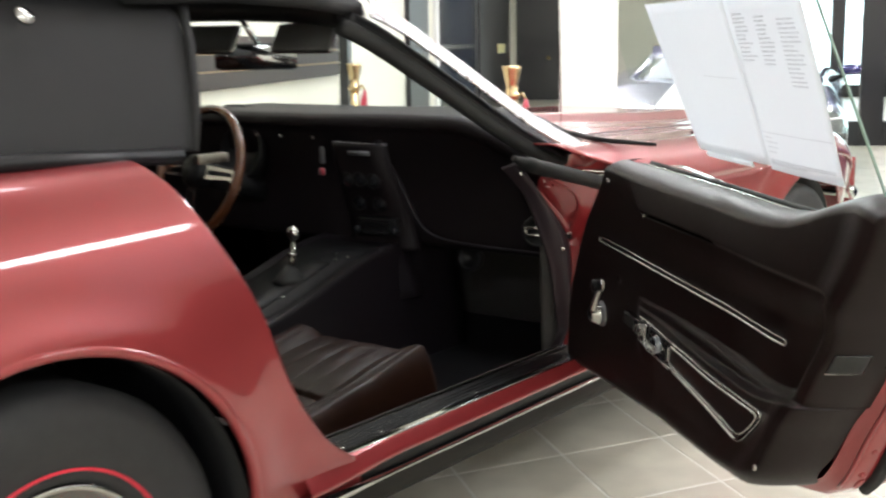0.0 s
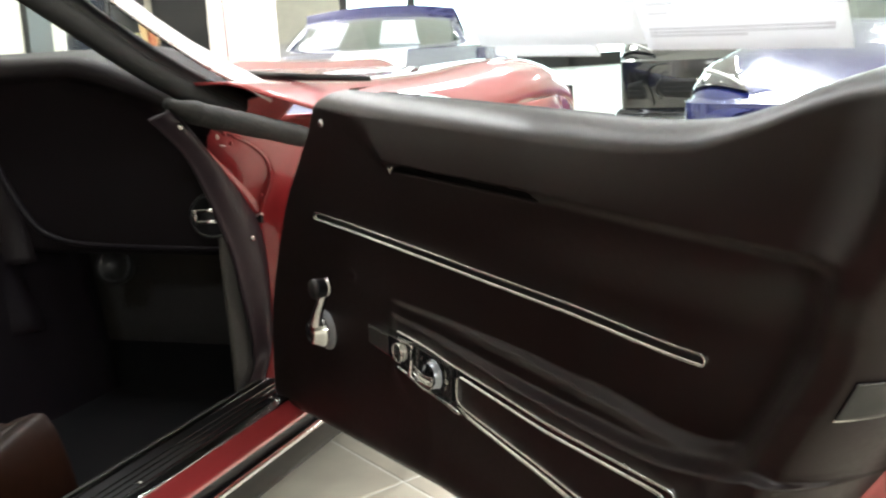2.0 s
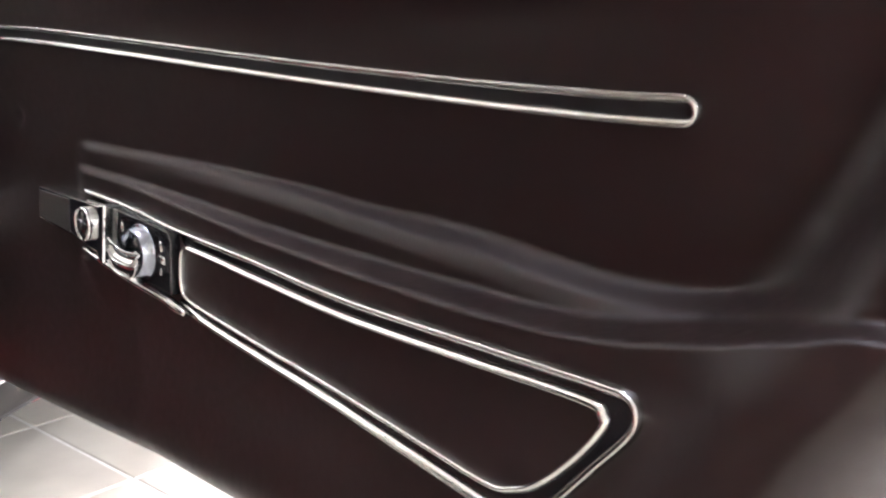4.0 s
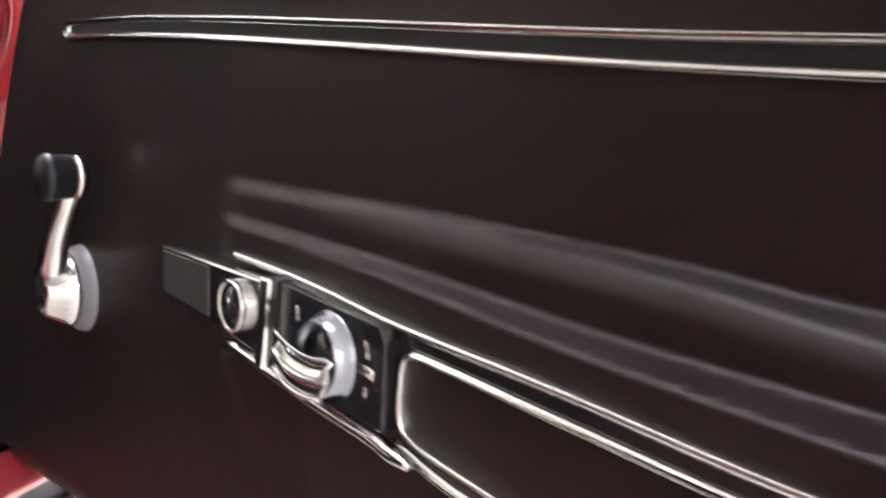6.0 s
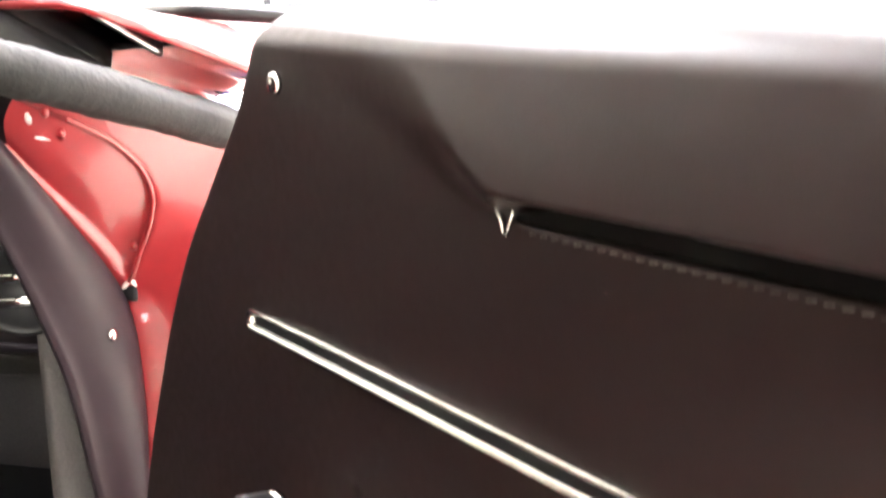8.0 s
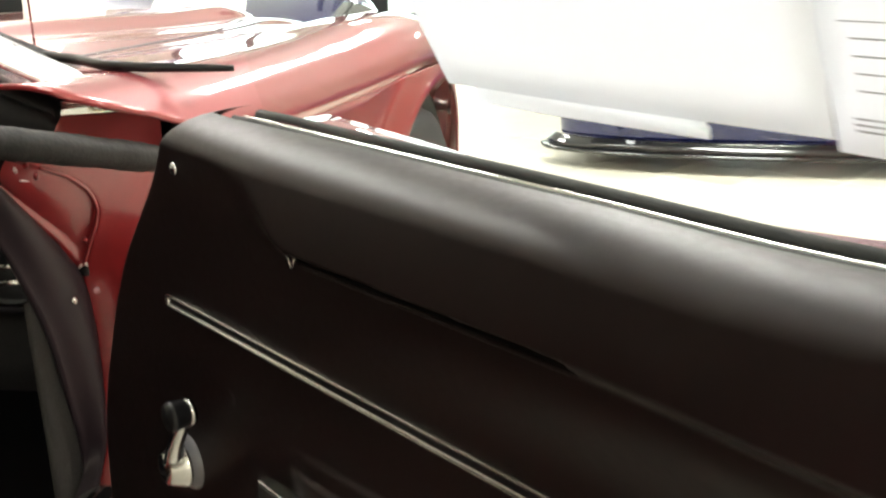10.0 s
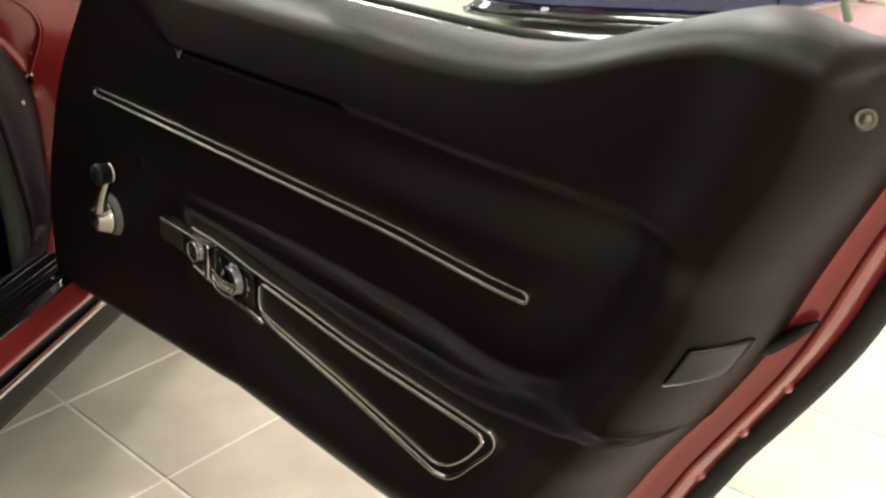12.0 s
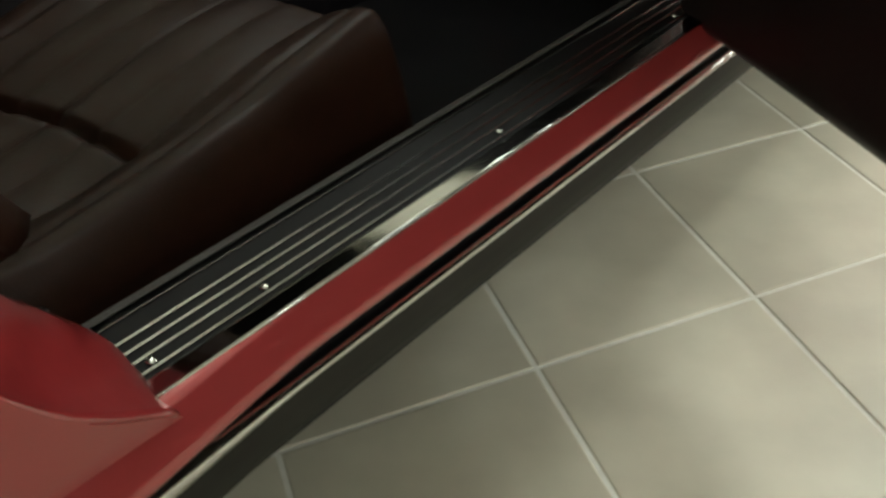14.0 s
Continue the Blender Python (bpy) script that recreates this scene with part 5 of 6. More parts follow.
def seat(x0, name_label):
    """A low bucket seat; x0 is its outer side."""
    def cushion(s, r):
        u = s * 2 - 1
        ax = abs(u)
        y = 0.02 + 0.485 * r
        back_ = smooth(0.92, 1.0, r)
        panel_z = 0.322 + 0.058 * smooth(0.13, 0.47, y)
        crest = lerp([(0.0, 0.330), (0.10, 0.334), (0.17, 0.342), (0.32, 0.366), (0.47, 0.402), (0.52, 0.402)], y)
        if ax < 0.52:
            x = 0.115 * ax / 0.52
            pl = (u / 0.52 * 2.0) % 1.0
            z = panel_z + 0.0035 * math.sin(math.pi * pl) ** 0.3 - 0.003
        elif ax < 0.80:
            q = (ax - 0.52) / 0.28
            x = 0.115 + 0.068 * q
            z = panel_z - 0.004 + (crest - panel_z + 0.004) * math.sin(q * math.pi / 2) ** 0.8
            z -= 0.004 * math.exp(-((q - 0.62) / 0.05) ** 2)
        else:
            q = (ax - 0.80) / 0.20
            x = 0.183 + 0.034 * math.sin(q * math.pi / 2) + 0.01 * q
            z = crest - (crest - 0.225) * (1 - math.cos(q * math.pi / 2)) ** 0.9
        z -= 0.010 * math.exp(-((y - 0.218 - 0.02 * (1 - ax)) / 0.006) ** 2) * smooth(0.60, 0.50, ax)
        z -= (z - 0.24) * back_ ** 2 * 0.9
        wob = 0.0010 * math.sin(31 * y + 9 * u) * math.sin(17 * u)
        return (x0 - 0.195 + math.copysign(x, u), y + 0.025 * (1 - u * u) * smooth(0.7, 1, r), z + wob)

    st = part("seat", grid(cushion, 120, 110), M_SEAT, car, name_label, solid=0.004)
    for seam in (-0.26, 0.0, 0.26):
        part("seat_seam", tube([Vector(cushion((seam + 1) / 2, q / 24)) + Vector((0, 0, 0.0012)) for q in range(11, 23)], 0.0009, 6), M_SEAM, st, "pale stitched seam")
    skirt = [(x0 - 0.38, 0.05), (x0 - 0.01, 0.05), (x0 - 0.02, 0.49), (x0 - 0.37, 0.49)]
    part("seat_base", prism(skirt, 0.05, pose(0, 0, 0.215)), M_SEAT, st, "lower leather skirt of the seat")

    def back(s, r):
        u = s * 2 - 1
        y = 0.03 - 0.33 * r - 0.02 * (1 - u * u)
        bol = smooth(0.5, 0.8, abs(u))
        pl = (u / 0.56 * 2.5) % 1.0
        bump_ = 0.010 * math.sin(math.pi * pl) ** 0.5 if abs(u) < 0.56 else 0.0
        return (x0 - 0.195 + 0.21 * u * (1 - 0.15 * smooth(0.7, 1, r)), y + 0.03 * bol + bump_ - 0.05 * smooth(0.85, 1, abs(u)), 0.36 + 0.46 * r)

    part("seat_back", grid(back, 60, 30), M_SEAT, st, "pleated leather seat back", solid=0.05)
    return st


seat(-0.190, "saddle brown pleated leather bucket seat")
seat(-1.02, "saddle brown pleated leather bucket seat")
part("belt_anchor", lathe([(0.007, 0.0), (0.0065, 0.004), (0.0, 0.005)], 16, m=pose(-0.130, 0.022, 0.337, 0, 30, 0)), M_CHROME, car, "chrome belt anchor bolt")
part("belt_buckle", box(-0.015, -0.03, -0.006, 0.015, 0.03, 0.006), M_CHROME, car, "chrome seat belt buckle", bevel=0.003).matrix_world = pose(-0.63, 0.20, 0.43, 20, 0, 30)

# ---------------------------------------------------------------- papers on the window
def sheet(u0, u1, v0, v1, off, label, lines, lean=0.0, lean_far=0.0):
    def at(s, r, lift=0.0):
        u, v = u0 + (u1 - u0) * s + r * (lean + (lean_far - lean) * s), v0 + (v1 - v0) * r
        return plate_pt(u, v, glass_n(v, u) + off + lift + 0.004 * math.sin(3 * s + 2 * r) * (1 - r))

    pap = part("paper_sheet", grid(at, 14, 14), M_PAPER, None, label, solid=0.0006)
    tagged(pap, category="paper", group="papers on the window")
    for a, b, v, h in lines:
        q, dq = (v - v0) / (v1 - v0), h / (v1 - v0)
        part("print_line", grid(lambda s, r: at(a + (b - a) * s, q + dq * (r - 0.5), 0.0012), 10, 1), M_INK, pap, "grey line of print")
    return pap


def text_rows(a, b, v0, n, step, h, seed):
    rnd = random.Random(seed)
    return [(a, a + (b - a) * rnd.uniform(0.55, 1.0), v0 - k * step, h) for k in range(n)]


LETTER = [(0.05, 0.97, 0.912, 0.0006)] + text_rows(0.07, 0.25, 0.905, 4, 0.0075, 0.0008, 1) + text_rows(0.05, 0.97, 0.870, 3, 0.0028, 0.0010, 2) + text_rows(0.08, 0.30, 1.085, 12, 0.006, 0.0012, 3) + text_rows(0.38, 0.58, 1.080, 12, 0.006, 0.0012, 4) + text_rows(0.66, 0.90, 1.075, 16, 0.006, 0.0012, 5)
sheet(0.683, 0.919, 0.853, 1.108, 0.004, "white printed sales sheet taped to the door window", LETTER, 0.0, 0.025)
sheet(0.370, 0.680, 0.858, 1.112, 0.002, "white sheet taped to the door window", [(0.5, 0.9, 0.99, 0.0005)], -0.06, 0.0)
sheet(0.400, 0.600, 0.8475, 0.8575, 0.001, "edge of a cream sheet showing below another", [])

# ---------------------------------------------------------------- room things
def room_box(name, b, mat, parent, label="", **k):
    return room_part(name, box(*b), mat, parent, label, smooth=False, **k)


M_DOORBLACK = material("black_door_paint", (0.012, 0.012, 0.013), 0.35, 0, 0.3)
# wall of slats
slat = thing("slat_board", "dark brown slatted display board on the wall", "display board")
room_box("backing", (LEFT + 0.002, STEP + 0.02, 0.844, LEFT + 0.02, 6.10, 1.10), M_SLAT, slat)
for k in range(3):
    room_box("slat", (LEFT + 0.02, STEP + 0.02, 0.850 + 0.085 * k, LEFT + 0.036, 6.10, 0.925 + 0.085 * k), M_SLAT, slat)
for k in range(2):
    room_box("slat_groove", (LEFT + 0.02, STEP + 0.02, 0.9255 + 0.085 * k, LEFT + 0.028, 6.10, 0.9345 + 0.085 * k), material("pale_groove", (0.55, 0.38, 0.22), 0.6), slat, "pale wooden groove")
# openings along the left wall
for nm, y0, y1, lab in (("door_1", 8.93, 10.04, "black painted door in the cream wall"), ("door_2", 14.75, 19.6, "black painted double door")):
    d = tagged(room_part(nm, box(LEFT + 0.002, y0, 0.0, LEFT + 0.05, y1, 2.2), M_DOORBLACK, None, lab, smooth=False, bevel=0.004), category="door", kind="structure")
gl_ = thing("glass_door", "dark glazed door with a pale frame", "door")
room_box("door_frame", (LEFT + 0.002, 10.68, 0.0, LEFT + 0.04, 10.87, 2.2), M_WHITE, gl_)
room_box("door_frame", (LEFT + 0.002, 14.24, 0.0, LEFT + 0.04, 14.49, 2.2), M_DOORBLACK, gl_)
room_box("door_pane", (LEFT + 0.002, 10.87, 0.0, LEFT + 0.02, 14.24, 2.2), material("dark_glass", (0.03, 0.04, 0.06), 0.08), gl_, "dark reflecting glass")
room_box("door_rail", (LEFT + 0.02, 10.87, 0.98, LEFT + 0.05, 14.24, 1.03), M_ALU, gl_, "pale push bar")
sp = thing("switch_plate", "small pale yellow switch plate", "switch")
room_box("plate", (LEFT + 0.05, 17.24, 0.875, LEFT + 0.06, 18.5, 1.025), material("pale_yellow_plastic", (0.75, 0.70, 0.35), 0.5), sp)
room_box("post", (LEFT, 6.26, 0, LEFT + 0.06, 6.39, HIGH), M_DOORBLACK, thing("wall_post", "slim dark post on the cream wall", "post"))
# black door with a brass lock on the back wall
bd = tagged(room_part("door_3", box(-1.30, BACK - 0.05, 0, -0.12, BACK - 0.002, 2.3), M_DOORBLACK, None, "black painted door with brass lock", smooth=False), category="door", kind="structure")
part("door_handle", lathe([(0.035, 0), (0.035, 0.01), (0.015, 0.015), (0.015, 0.04), (0.032, 0.05), (0.03, 0.075), (0, 0.085)], 16, m=RM @ pose(-0.72, BACK - 0.05, 0.76, 90, 0, 0)), M_BRASS, bd, "brass door knob")
# white column
col = tagged(part("column", box(-0.15, -0.15, 0, 0.15, 0.15, HIGH), M_WHITE, None, "square white painted column", smooth=False, bevel=0.01), category="column", kind="structure")
col.matrix_world = pose(-1.87, 4.06, 0, 0, 0, ROOM)
# shopfront
front = thing("shopfront_window", "tall dark-framed shopfront window in daylight", "window")
for x in (1.88, 3.07, 5.13, 5.95, 8.0, 10.0, 11.8):
    room_box("mullion", (x, BACK + 0.02, 0, x + 0.14, BACK + 0.12, 2.9), M_DOORBLACK, front)
room_box("transom", (2.02, BACK + 0.02, 0.0, 11.8, BACK + 0.12, 0.22), M_DOORBLACK, front)
pn = room_part("pane", box(2.02, BACK + 0.06, 0.22, 11.8, BACK + 0.068, 2.9), M_GLASS, front, "clear shopfront glass", smooth=False)
pn.visible_shadow = False
tagged(room_part("backdrop", box(-4, BACK + 3.0, -0.5, 17, BACK + 3.1, 6), glowing("outdoor_daylight", (0.88, 0.95, 1.0), 5.0), None, "bright washed-out daylight outside", smooth=False), category="backdrop", kind="structure")

partition = thing("glazed_partition", "black framed glazed partition with daylight behind", "partition")
for x0, x1 in ((2.55, 2.67), (2.84, 3.06)):
    room_box("mullion", (x0, 10.10, 0, x1, 10.20, HIGH), M_DOORBLACK, partition, bevel=0.006)
room_box("bottom_rail", (3.06, 10.10, 0, 3.36, 10.20, 0.24), M_DOORBLACK, partition, bevel=0.006)
room_box("bottom_rail", (2.67, 10.10, 0, 2.84, 10.20, 0.24), M_DOORBLACK, partition, bevel=0.006)


def stanchion(x, y):
    st = thing("rope_stanchion", "polished brass rope stanchion with red rope", "stanchion", pose(x, y, 0), group="rope stanchions")
    part("base", lathe([(0.16, 0), (0.16, 0.012), (0.12, 0.03), (0.04, 0.045), (0.028, 0.06)], 28), M_BRASS, st)
    part("post", lathe([(0.026, 0.05), (0.026, 0.88)], 20), M_BRASS, st)
    part("cap", lathe([(0.026, 0.80), (0.036, 0.805), (0.036, 0.825), (0.027, 0.83), (0.027, 0.865), (0.042, 0.935), (0.042, 0.945), (0.0, 0.948)], 24), M_BRASS, st)
    part("rope_hook", tube([(0.03, 0, 0.815), (0.055, 0, 0.83), (0.075, 0, 0.80)], 0.006, 8), M_BRASS, st)
    part("rope_end", tube([(0.075, 0, 0.80), (0.085, -0.02, 0.75), (0.11, -0.06, 0.67), (0.14, -0.12, 0.58)], [0.010, 0.020, 0.020, 0.020], 10), M_VELVET, st, "red velvet rope end")
    return st


stanchion(-1.588, 2.905)
stanchion(-3.00, 3.46)


# ---------------------------------------------------------------- other cars in the showroom
M_SPLITTER = material("glossy_black_splitter", (0.012, 0.012, 0.014), 0.12, 0.0, 0.8, 0.08, 60)


def show_car(label, paint, m, sheets, low_nose=True, stripe=None):
    """A low modern sports car; its nose points along -y of m, its front axle is near the origin."""
    c = thing("sports_car", label, "car", group="cars on show")
    L0, L1 = -0.95, 3.45

    def belt(y):
        return spline([(-0.95, 0.50), (-0.7, 0.60), (-0.2, 0.72), (0.4, 0.80), (0.9, 0.86), (1.6, 0.90), (2.6, 0.94), (3.2, 0.92), (3.45, 0.85)], y)

    def half(y):
        return spline([(-0.95, 0.62), (-0.85, 0.78), (-0.6, 0.90), (-0.1, 0.95), (0.5, 0.93), (1.4, 0.90), (2.4, 0.96), (3.0, 0.95), (3.45, 0.80)], y)

    def skin(s, r):
        y = L0 + (L1 - L0) * s
        k = r * 2 - 1
        ax = abs(k)
        w, zt = half(y), belt(y)
        if ax > 0.62:
            q = (ax - 0.62) / 0.38
            z = 0.16 + (zt - 0.16) * math.cos(q * math.pi / 2) ** 0.55
            x = w * (0.80 + 0.20 * math.sin(min(1, q * 1.6) * math.pi / 2)) - 0.06 * smooth(0.8, 1.0, q)
        else:
            x = w * 0.80 * ax / 0.62
            z = zt + 0.02 * math.exp(-((ax - 0.48) / 0.12) ** 2) * smooth(-0.9, -0.2, y) * smooth(1.2, 0.4, y)
        return m @ Vector((math.copysign(x, k), y, z))

    def solid_skin(s, r):
        y = L0 + (L1 - L0) * s
        k = abs(r * 2 - 1)
        if k < 0.80:
            return True
        p = m.inverted() @ skin(s, r)
        return all(math.hypot(p.y - wy, p.z - 0.32) > 0.35 for wy in (0.0, 2.65))

    body = part("body", grid(skin, 110, 60, keep=solid_skin), paint, c, "")
    # nose: intake, splitter, lamps
    def front(k, z, out=0.0):
        """Rounded bumper: k from -1 to 1 across, z the height."""
        a = k * math.pi / 2
        belly = 0.030 * math.sin(math.pi * min(1.0, max(0.0, (z - 0.12) / 0.42)))
        return m @ Vector(((0.90 + out) * math.sin(a), -0.60 - (0.36 + belly + out) * max(0.0, math.cos(a)) ** 0.55, z))

    nose = part("nose", grid(lambda s, r: front(s * 2 - 1, 0.13 + 0.40 * r), 48, 14), paint, c)
    part("nose_cap", grid(lambda s, r: Vector(front(s * 2 - 1, 0.53)).lerp(skin(0.05 + 0.02 * abs(s * 2 - 1), 0.5 + 0.40 * (s - 0.5) * 2 * 0.78), r), 48, 4), paint, nose)
    part("intake", grid(lambda s, r: front((s * 2 - 1) * (0.34 + 0.06 * math.sin(math.pi * r)), 0.215 + 0.155 * r + 0.02 * (s * 2 - 1) ** 2, 0.006), 24, 6), M_BLACK, nose, "black mesh air intake", solid=0.006)
    for k in range(4):
        part("intake_bar", tube([front((q / 6 - 1) * 0.34, 0.235 + 0.038 * k, 0.012) for q in range(13)], 0.005, 6), M_BLACK, nose)
    for k in (-1, 1):
        part("intake_rim", tube([front(k * (0.36 + 0.05 * math.sin(math.pi * q / 8)), 0.21 + 0.17 * q / 8, 0.010) for q in range(9)], 0.008, 8), paint, nose, "painted rim of the intake")
        part("corner_duct", grid(lambda s, r: front(k * (0.50 + 0.20 * s), 0.22 + (0.16 - 0.04 * s) * r, 0.006), 10, 5), M_BLACK, nose, "black corner duct with a grille", solid=0.006)
        for q in range(3):
            part("duct_bar", tube([front(k * (0.51 + 0.18 * t / 4), 0.245 + 0.04 * q, 0.012) for t in range(5)], 0.005, 6), M_BLACK, nose)

    def lip(s, r):
        k = s * 2 - 1
        wave = 0.012 * (smooth(0.30, 0.36, abs(k)) - smooth(0.52, 0.58, abs(k)))
        return front(k * 0.92, 0.128 - 0.045 * r + wave * r, 0.015 + 0.055 * r - 0.020 * smooth(0.75, 1.0, r))
    part("splitter", grid(lip, 60, 8), M_SPLITTER, c, "glossy black front splitter", solid=0.012)
    part("splitter_blade", grid(lambda s, r: front((s * 2 - 1) * 0.92, 0.082 - 0.006 * r, 0.02 + 0.07 * r), 40, 3), M_SPLITTER, c, solid=0.012)
    for sx in (-1, 1):
        def lamp(s, r, up=0.012):
            k = 0.5 + sx * (0.5 * (0.52 + 0.32 * r * math.sin(math.pi * min(1, 0.25 + 0.75 * (1 - s))) + 0.10 * s))
            return skin(0.035 + 0.125 * s, k) + m.to_3x3() @ Vector((0, -0.4 * up, up))
        part("headlamp", grid(lamp, 12, 6), material("smoked_lamp_glass", (0.03, 0.032, 0.036), 0.06, 0.2, 1.0), c, "clear swept headlamp", solid=0.010)
        part("lamp_strip", tube([lamp(0.10 + 0.75 * q / 8, 0.12 + 0.4 * q / 8, 0.020) for q in range(9)], 0.008, 8), M_WHITE, c, "pale running light strip")
        for k in range(3):
            part("lamp_bulb", lathe([(0.012, 0), (0.010, 0.006), (0, 0.008)], 12, m=Matrix.Translation(lamp(0.2 + 0.22 * k, 0.62, 0.014))), M_ALU, c)
        dm = part("door_mirror", lathe([(0.0, -0.085), (0.045, -0.070), (0.055, 0.0), (0.048, 0.070), (0.0, 0.080)], 16, m=m @ pose(sx * 0.98, 1.05, 0.95, 0, 90, 0) @ Matrix.Diagonal((0.85, 1.3, 1, 1))), paint, c, "painted door mirror")
        part("mirror_stalk", tube([m @ Vector((sx * 0.84, 1.06, 0.86)), m @ Vector((sx * 0.92, 1.05, 0.90)), m @ Vector((sx * 0.97, 1.05, 0.94))], 0.018, 8), M_BLACK, dm)
        for wy in (0.0, 2.65):
            wm = m @ pose(sx * 0.93, wy, 0.335, 0, 90 * sx, 0)
            w = part("wheel", lathe([(0.22, -0.24), (0.32, -0.22), (0.335, -0.19), (0.335, -0.03), (0.32, -0.005), (0.26, 0.0), (0.245, -0.02)], 40, m=wm, close=True), M_TYRE, c, "black low-profile tyre")
            part("rim", lathe([(0.248, -0.02), (0.24, -0.01), (0.225, -0.04), (0.06, -0.06), (0.05, -0.03), (0, -0.03)], 32, m=wm), M_BLACK, w, "dark alloy rim")
            for a in range(5):
                b = wm @ pose(0, 0, 0, 0, 0, 72 * a)
                part("rim_spoke", tube([b @ Vector((0.05, 0, -0.03)), b @ Vector((0.235, 0, -0.015))], 0.014, 6), M_ALU, w)

    def roof(s, r):
        k = s * 2 - 1
        a = r * math.pi
        y = 0.95 + 2.3 * r
        z = 0.84 + 0.36 * math.sin(min(1.0, r * 1.25 + 0.02) * math.pi / 2 if r < 0.5 else (1.0 - (r - 0.5) * 0.9) * math.pi / 2) - 0.05 * k * k
        return m @ Vector(((0.74 - 0.16 * math.sin(a) ** 0.6) * k, y + 0.16 * (k * k), z if r < 0.5 else 0.84 + 0.36 * math.cos((r - 0.5) * math.pi) ** 0.7 - 0.05 * k * k))

    part("roof", grid(roof, 24, 40, keep=lambda s, r: r > 0.36), paint, c)
    part("front_glass", grid(roof, 24, 40, keep=lambda s, r: 0.015 < r < 0.36 and 0.05 < s < 0.95), material("windshield_tint", (0.05, 0.07, 0.06), 0.06, 0.0, 0.6), c, "dark reflecting windshield")
    for k0, k1 in ((0.0, 0.05), (0.95, 1.0)):
        part("front_pillar", grid(lambda s, r: roof(k0 + (k1 - k0) * s, 0.36 * r), 2, 12), paint, c, solid=0.02)
    part("dash_shelf", grid(lambda s, r: m @ Vector(((s * 2 - 1) * 0.72, 0.95 + 0.35 * r, 0.83)), 2, 2), M_BLACK, c)
    if stripe:
        part("hood_stripe", grid(lambda s, r: skin(0.02 + 0.38 * s, 0.5 + 0.20 * (r - 0.5)) + Vector((0, 0, 0.004)), 40, 6), stripe, c, "broad pale hood stripe")
    for u0, u1, r0, r1 in sheets:
        pap = part("windshield_sheet", grid(lambda s, r: roof(u0 + (u1 - u0) * s, r0 + (r1 - r0) * r) + Vector((0, 0, 0.006)) + (m.to_3x3() @ Vector((0, -0.008, 0))), 6, 8), M_PAPER, None, "white price sheet on the windshield of a car", solid=0.001)
        tagged(pap, category="paper", group="windshield sheets")
    return c


SMALL = Matrix.Diagonal((0.9, 0.9, 0.9, 1))
show_car("deep blue sports car with black splitter, nose forward", M_BLUE, pose(0.90, 5.21, 0, 0, 0, -9) @ SMALL, [])
show_car("navy coupe with white hood stripe and price sheets", M_NAVY, pose(-1.955, 5.56, 0, 0, 0, 20) @ Matrix.Diagonal((0.97, 1, 0.87, 1)), [(0.12, 0.32, 0.05, 0.33), (0.53, 0.73, 0.05, 0.33)], stripe=M_WHITE)
show_car("glossy black sports car beside the blue one", material("black_car_paint", (0.012, 0.012, 0.014), 0.2, 0.2, 1.0), pose(-0.45, 9.6, 0, 0, 0, 4) @ Matrix.Diagonal((0.85, 0.9, 0.95, 1)), [])
show_car("bright red sports car far across the showroom", material("bright_red_paint", (0.5, 0.01, 0.02), 0.3, 0.2, 1.0), pose(3.0, 6.6, 0, 0, 0, -12), [])
show_car("white sports car farther across the showroom", material("white_car_paint", (0.75, 0.75, 0.74), 0.3, 0.0, 1.0), pose(2.2, 10.9, 0, 0, 0, 10), [])

# ---------------------------------------------------------------- floor tiles
# the tiles lie on a slightly skewed lattice along AX and BX
GAP = 0.006
AX, BX, START = Vector((0.141, 0.268, 0)), Vector((-0.268, 0.205, 0)), Vector((-0.046, 0.549, 0))
AN, BN = AX.normalized(), BX.normalized()
bm = bmesh.new()


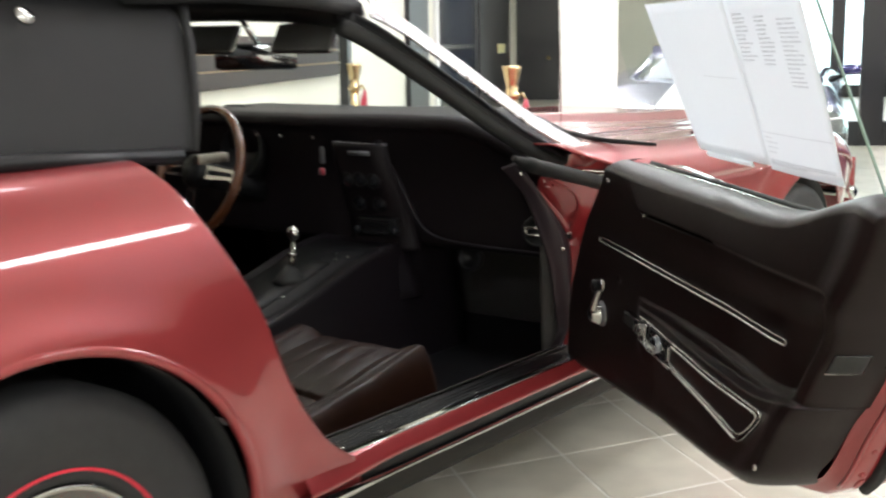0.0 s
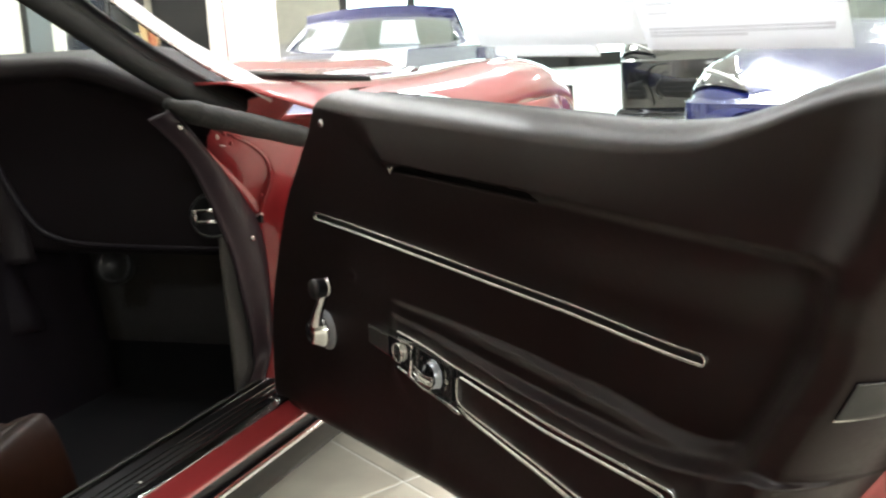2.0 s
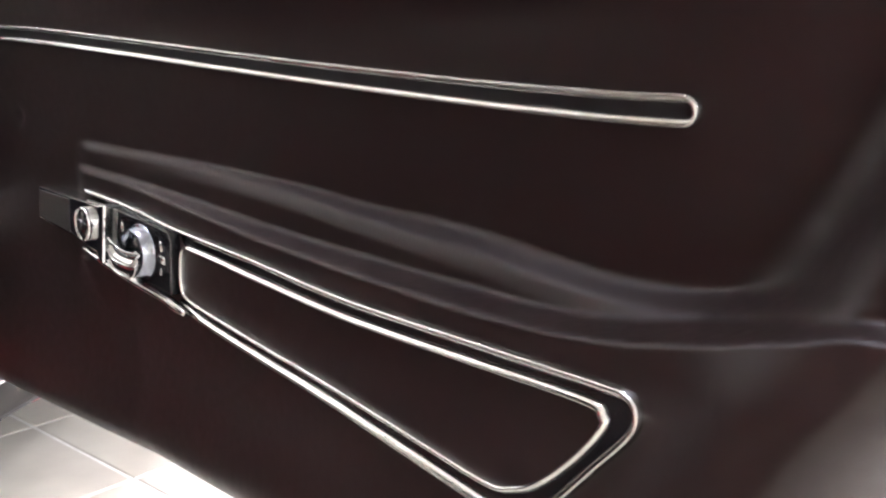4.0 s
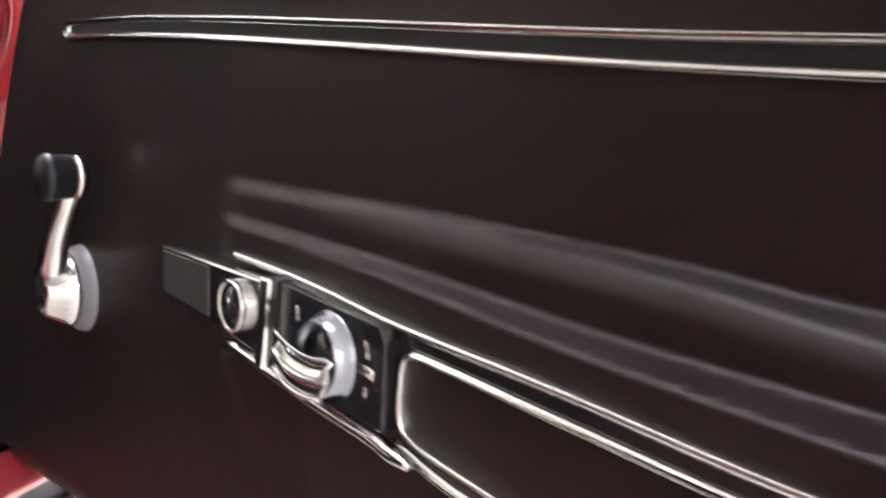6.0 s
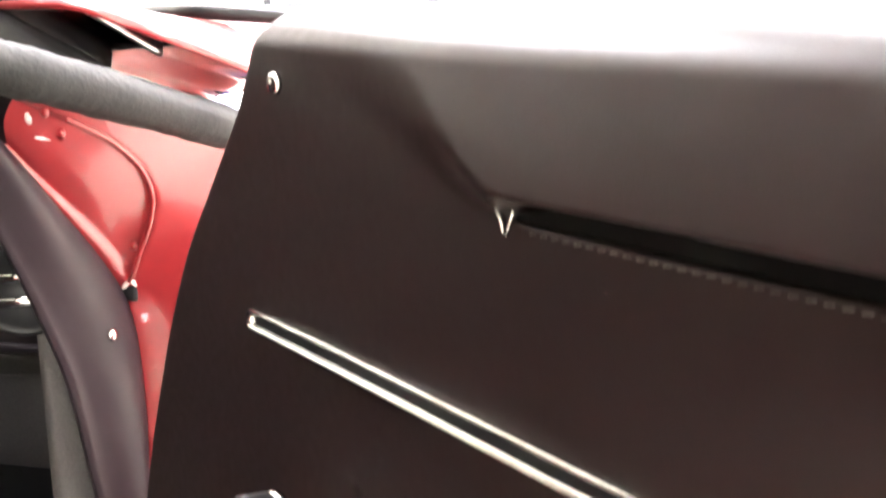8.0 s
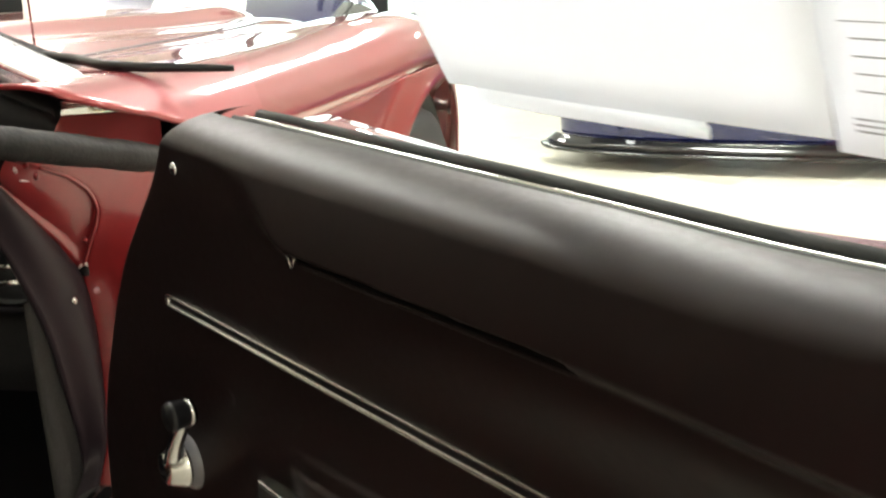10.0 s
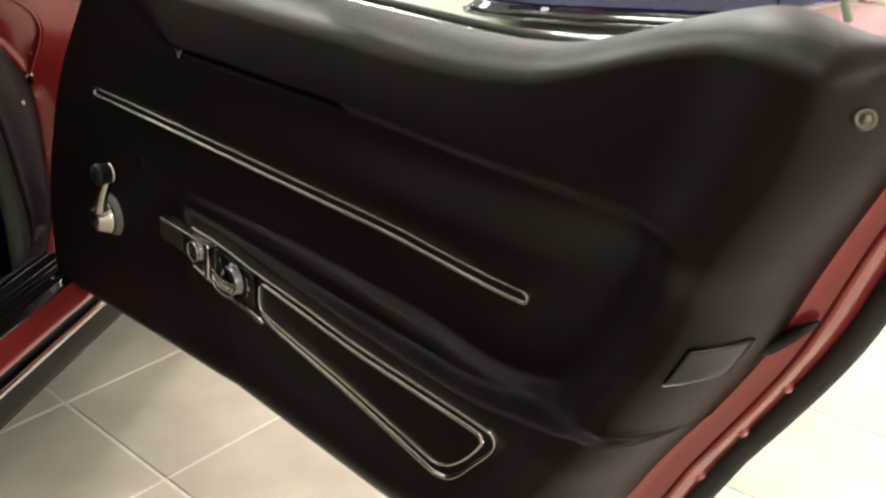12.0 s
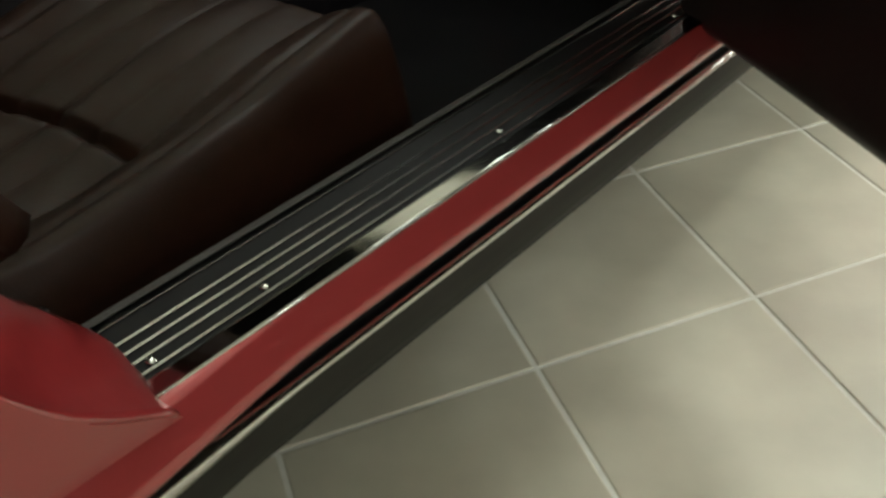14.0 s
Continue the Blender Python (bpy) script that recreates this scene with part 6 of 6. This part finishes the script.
def corner(a, b, inset, z):
    """A tile's corner, a and b being -1 or 1."""
    return AX * 0.5 * a + BX * 0.5 * b - AN * a * inset - BN * b * inset + Vector((0, 0, z))


CORNERS = ((-1, -1), (1, -1), (1, 1), (-1, 1))
lo = [bm.verts.new(corner(a, b, GAP / 2, -0.006)) for a, b in CORNERS]
md = [bm.verts.new(corner(a, b, GAP / 2, -0.0012)) for a, b in CORNERS]
hi = [bm.verts.new(corner(a, b, GAP / 2 + 0.002, 0.0)) for a, b in CORNERS]
bm.faces.new(hi)
for a, b in ((lo, md), (md, hi)):
    for i in range(4):
        bm.faces.new((a[i], a[(i + 1) % 4], b[(i + 1) % 4], b[i]))
tile_mesh = bpy.data.meshes.new("tile")
bm.to_mesh(tile_mesh)
bm.free()
tile_mesh.materials.append(M_TILE)
cells = []
for i in range(-75, 76):
    for j in range(-75, 76):
        p = START + AX * (i + 0.5) + BX * (j + 0.5)
        q = RM.inverted() @ p
        if (LEFT if q.y > STEP - 0.2 else FARLEFT) + 0.1 < q.x < RIGHT - 0.1 and FRONT + 0.1 < q.y < BACK - 0.1:
            cells.append(((p - Vector((0.5, 1.2, 0))).length, i, j, p))
cells.sort(key=lambda c: c[0])
for _, i, j, p in cells[:300]:
    ob = new("tile", tile_mesh)
    ob.parent = floor
    ob.matrix_world = Matrix.Translation(p) @ pose(0, 0, 0, 0, 0, 180 * ((i * 7 + j * 3) % 2))
verts, faces = [], []
for _, i, j, p in cells[300:]:
    n = len(verts)
    for inset, z in ((GAP / 2, -0.006), (GAP / 2 + 0.002, 0.0)):
        verts += [tuple(p + corner(a, b, inset, z)) for a, b in CORNERS]
    faces += [(n + 4, n + 5, n + 6, n + 7)] + [(n + k, n + (k + 1) % 4, n + 4 + (k + 1) % 4, n + 4 + k) for k in range(4)]
me = bpy.data.meshes.new("far_tiles")
me.from_pydata(verts, [], faces)
me.materials.append(M_TILE)
far = tagged(new("far_tiles", me), "beige square floor tiles farther off", kind="stuff")
far.parent = floor
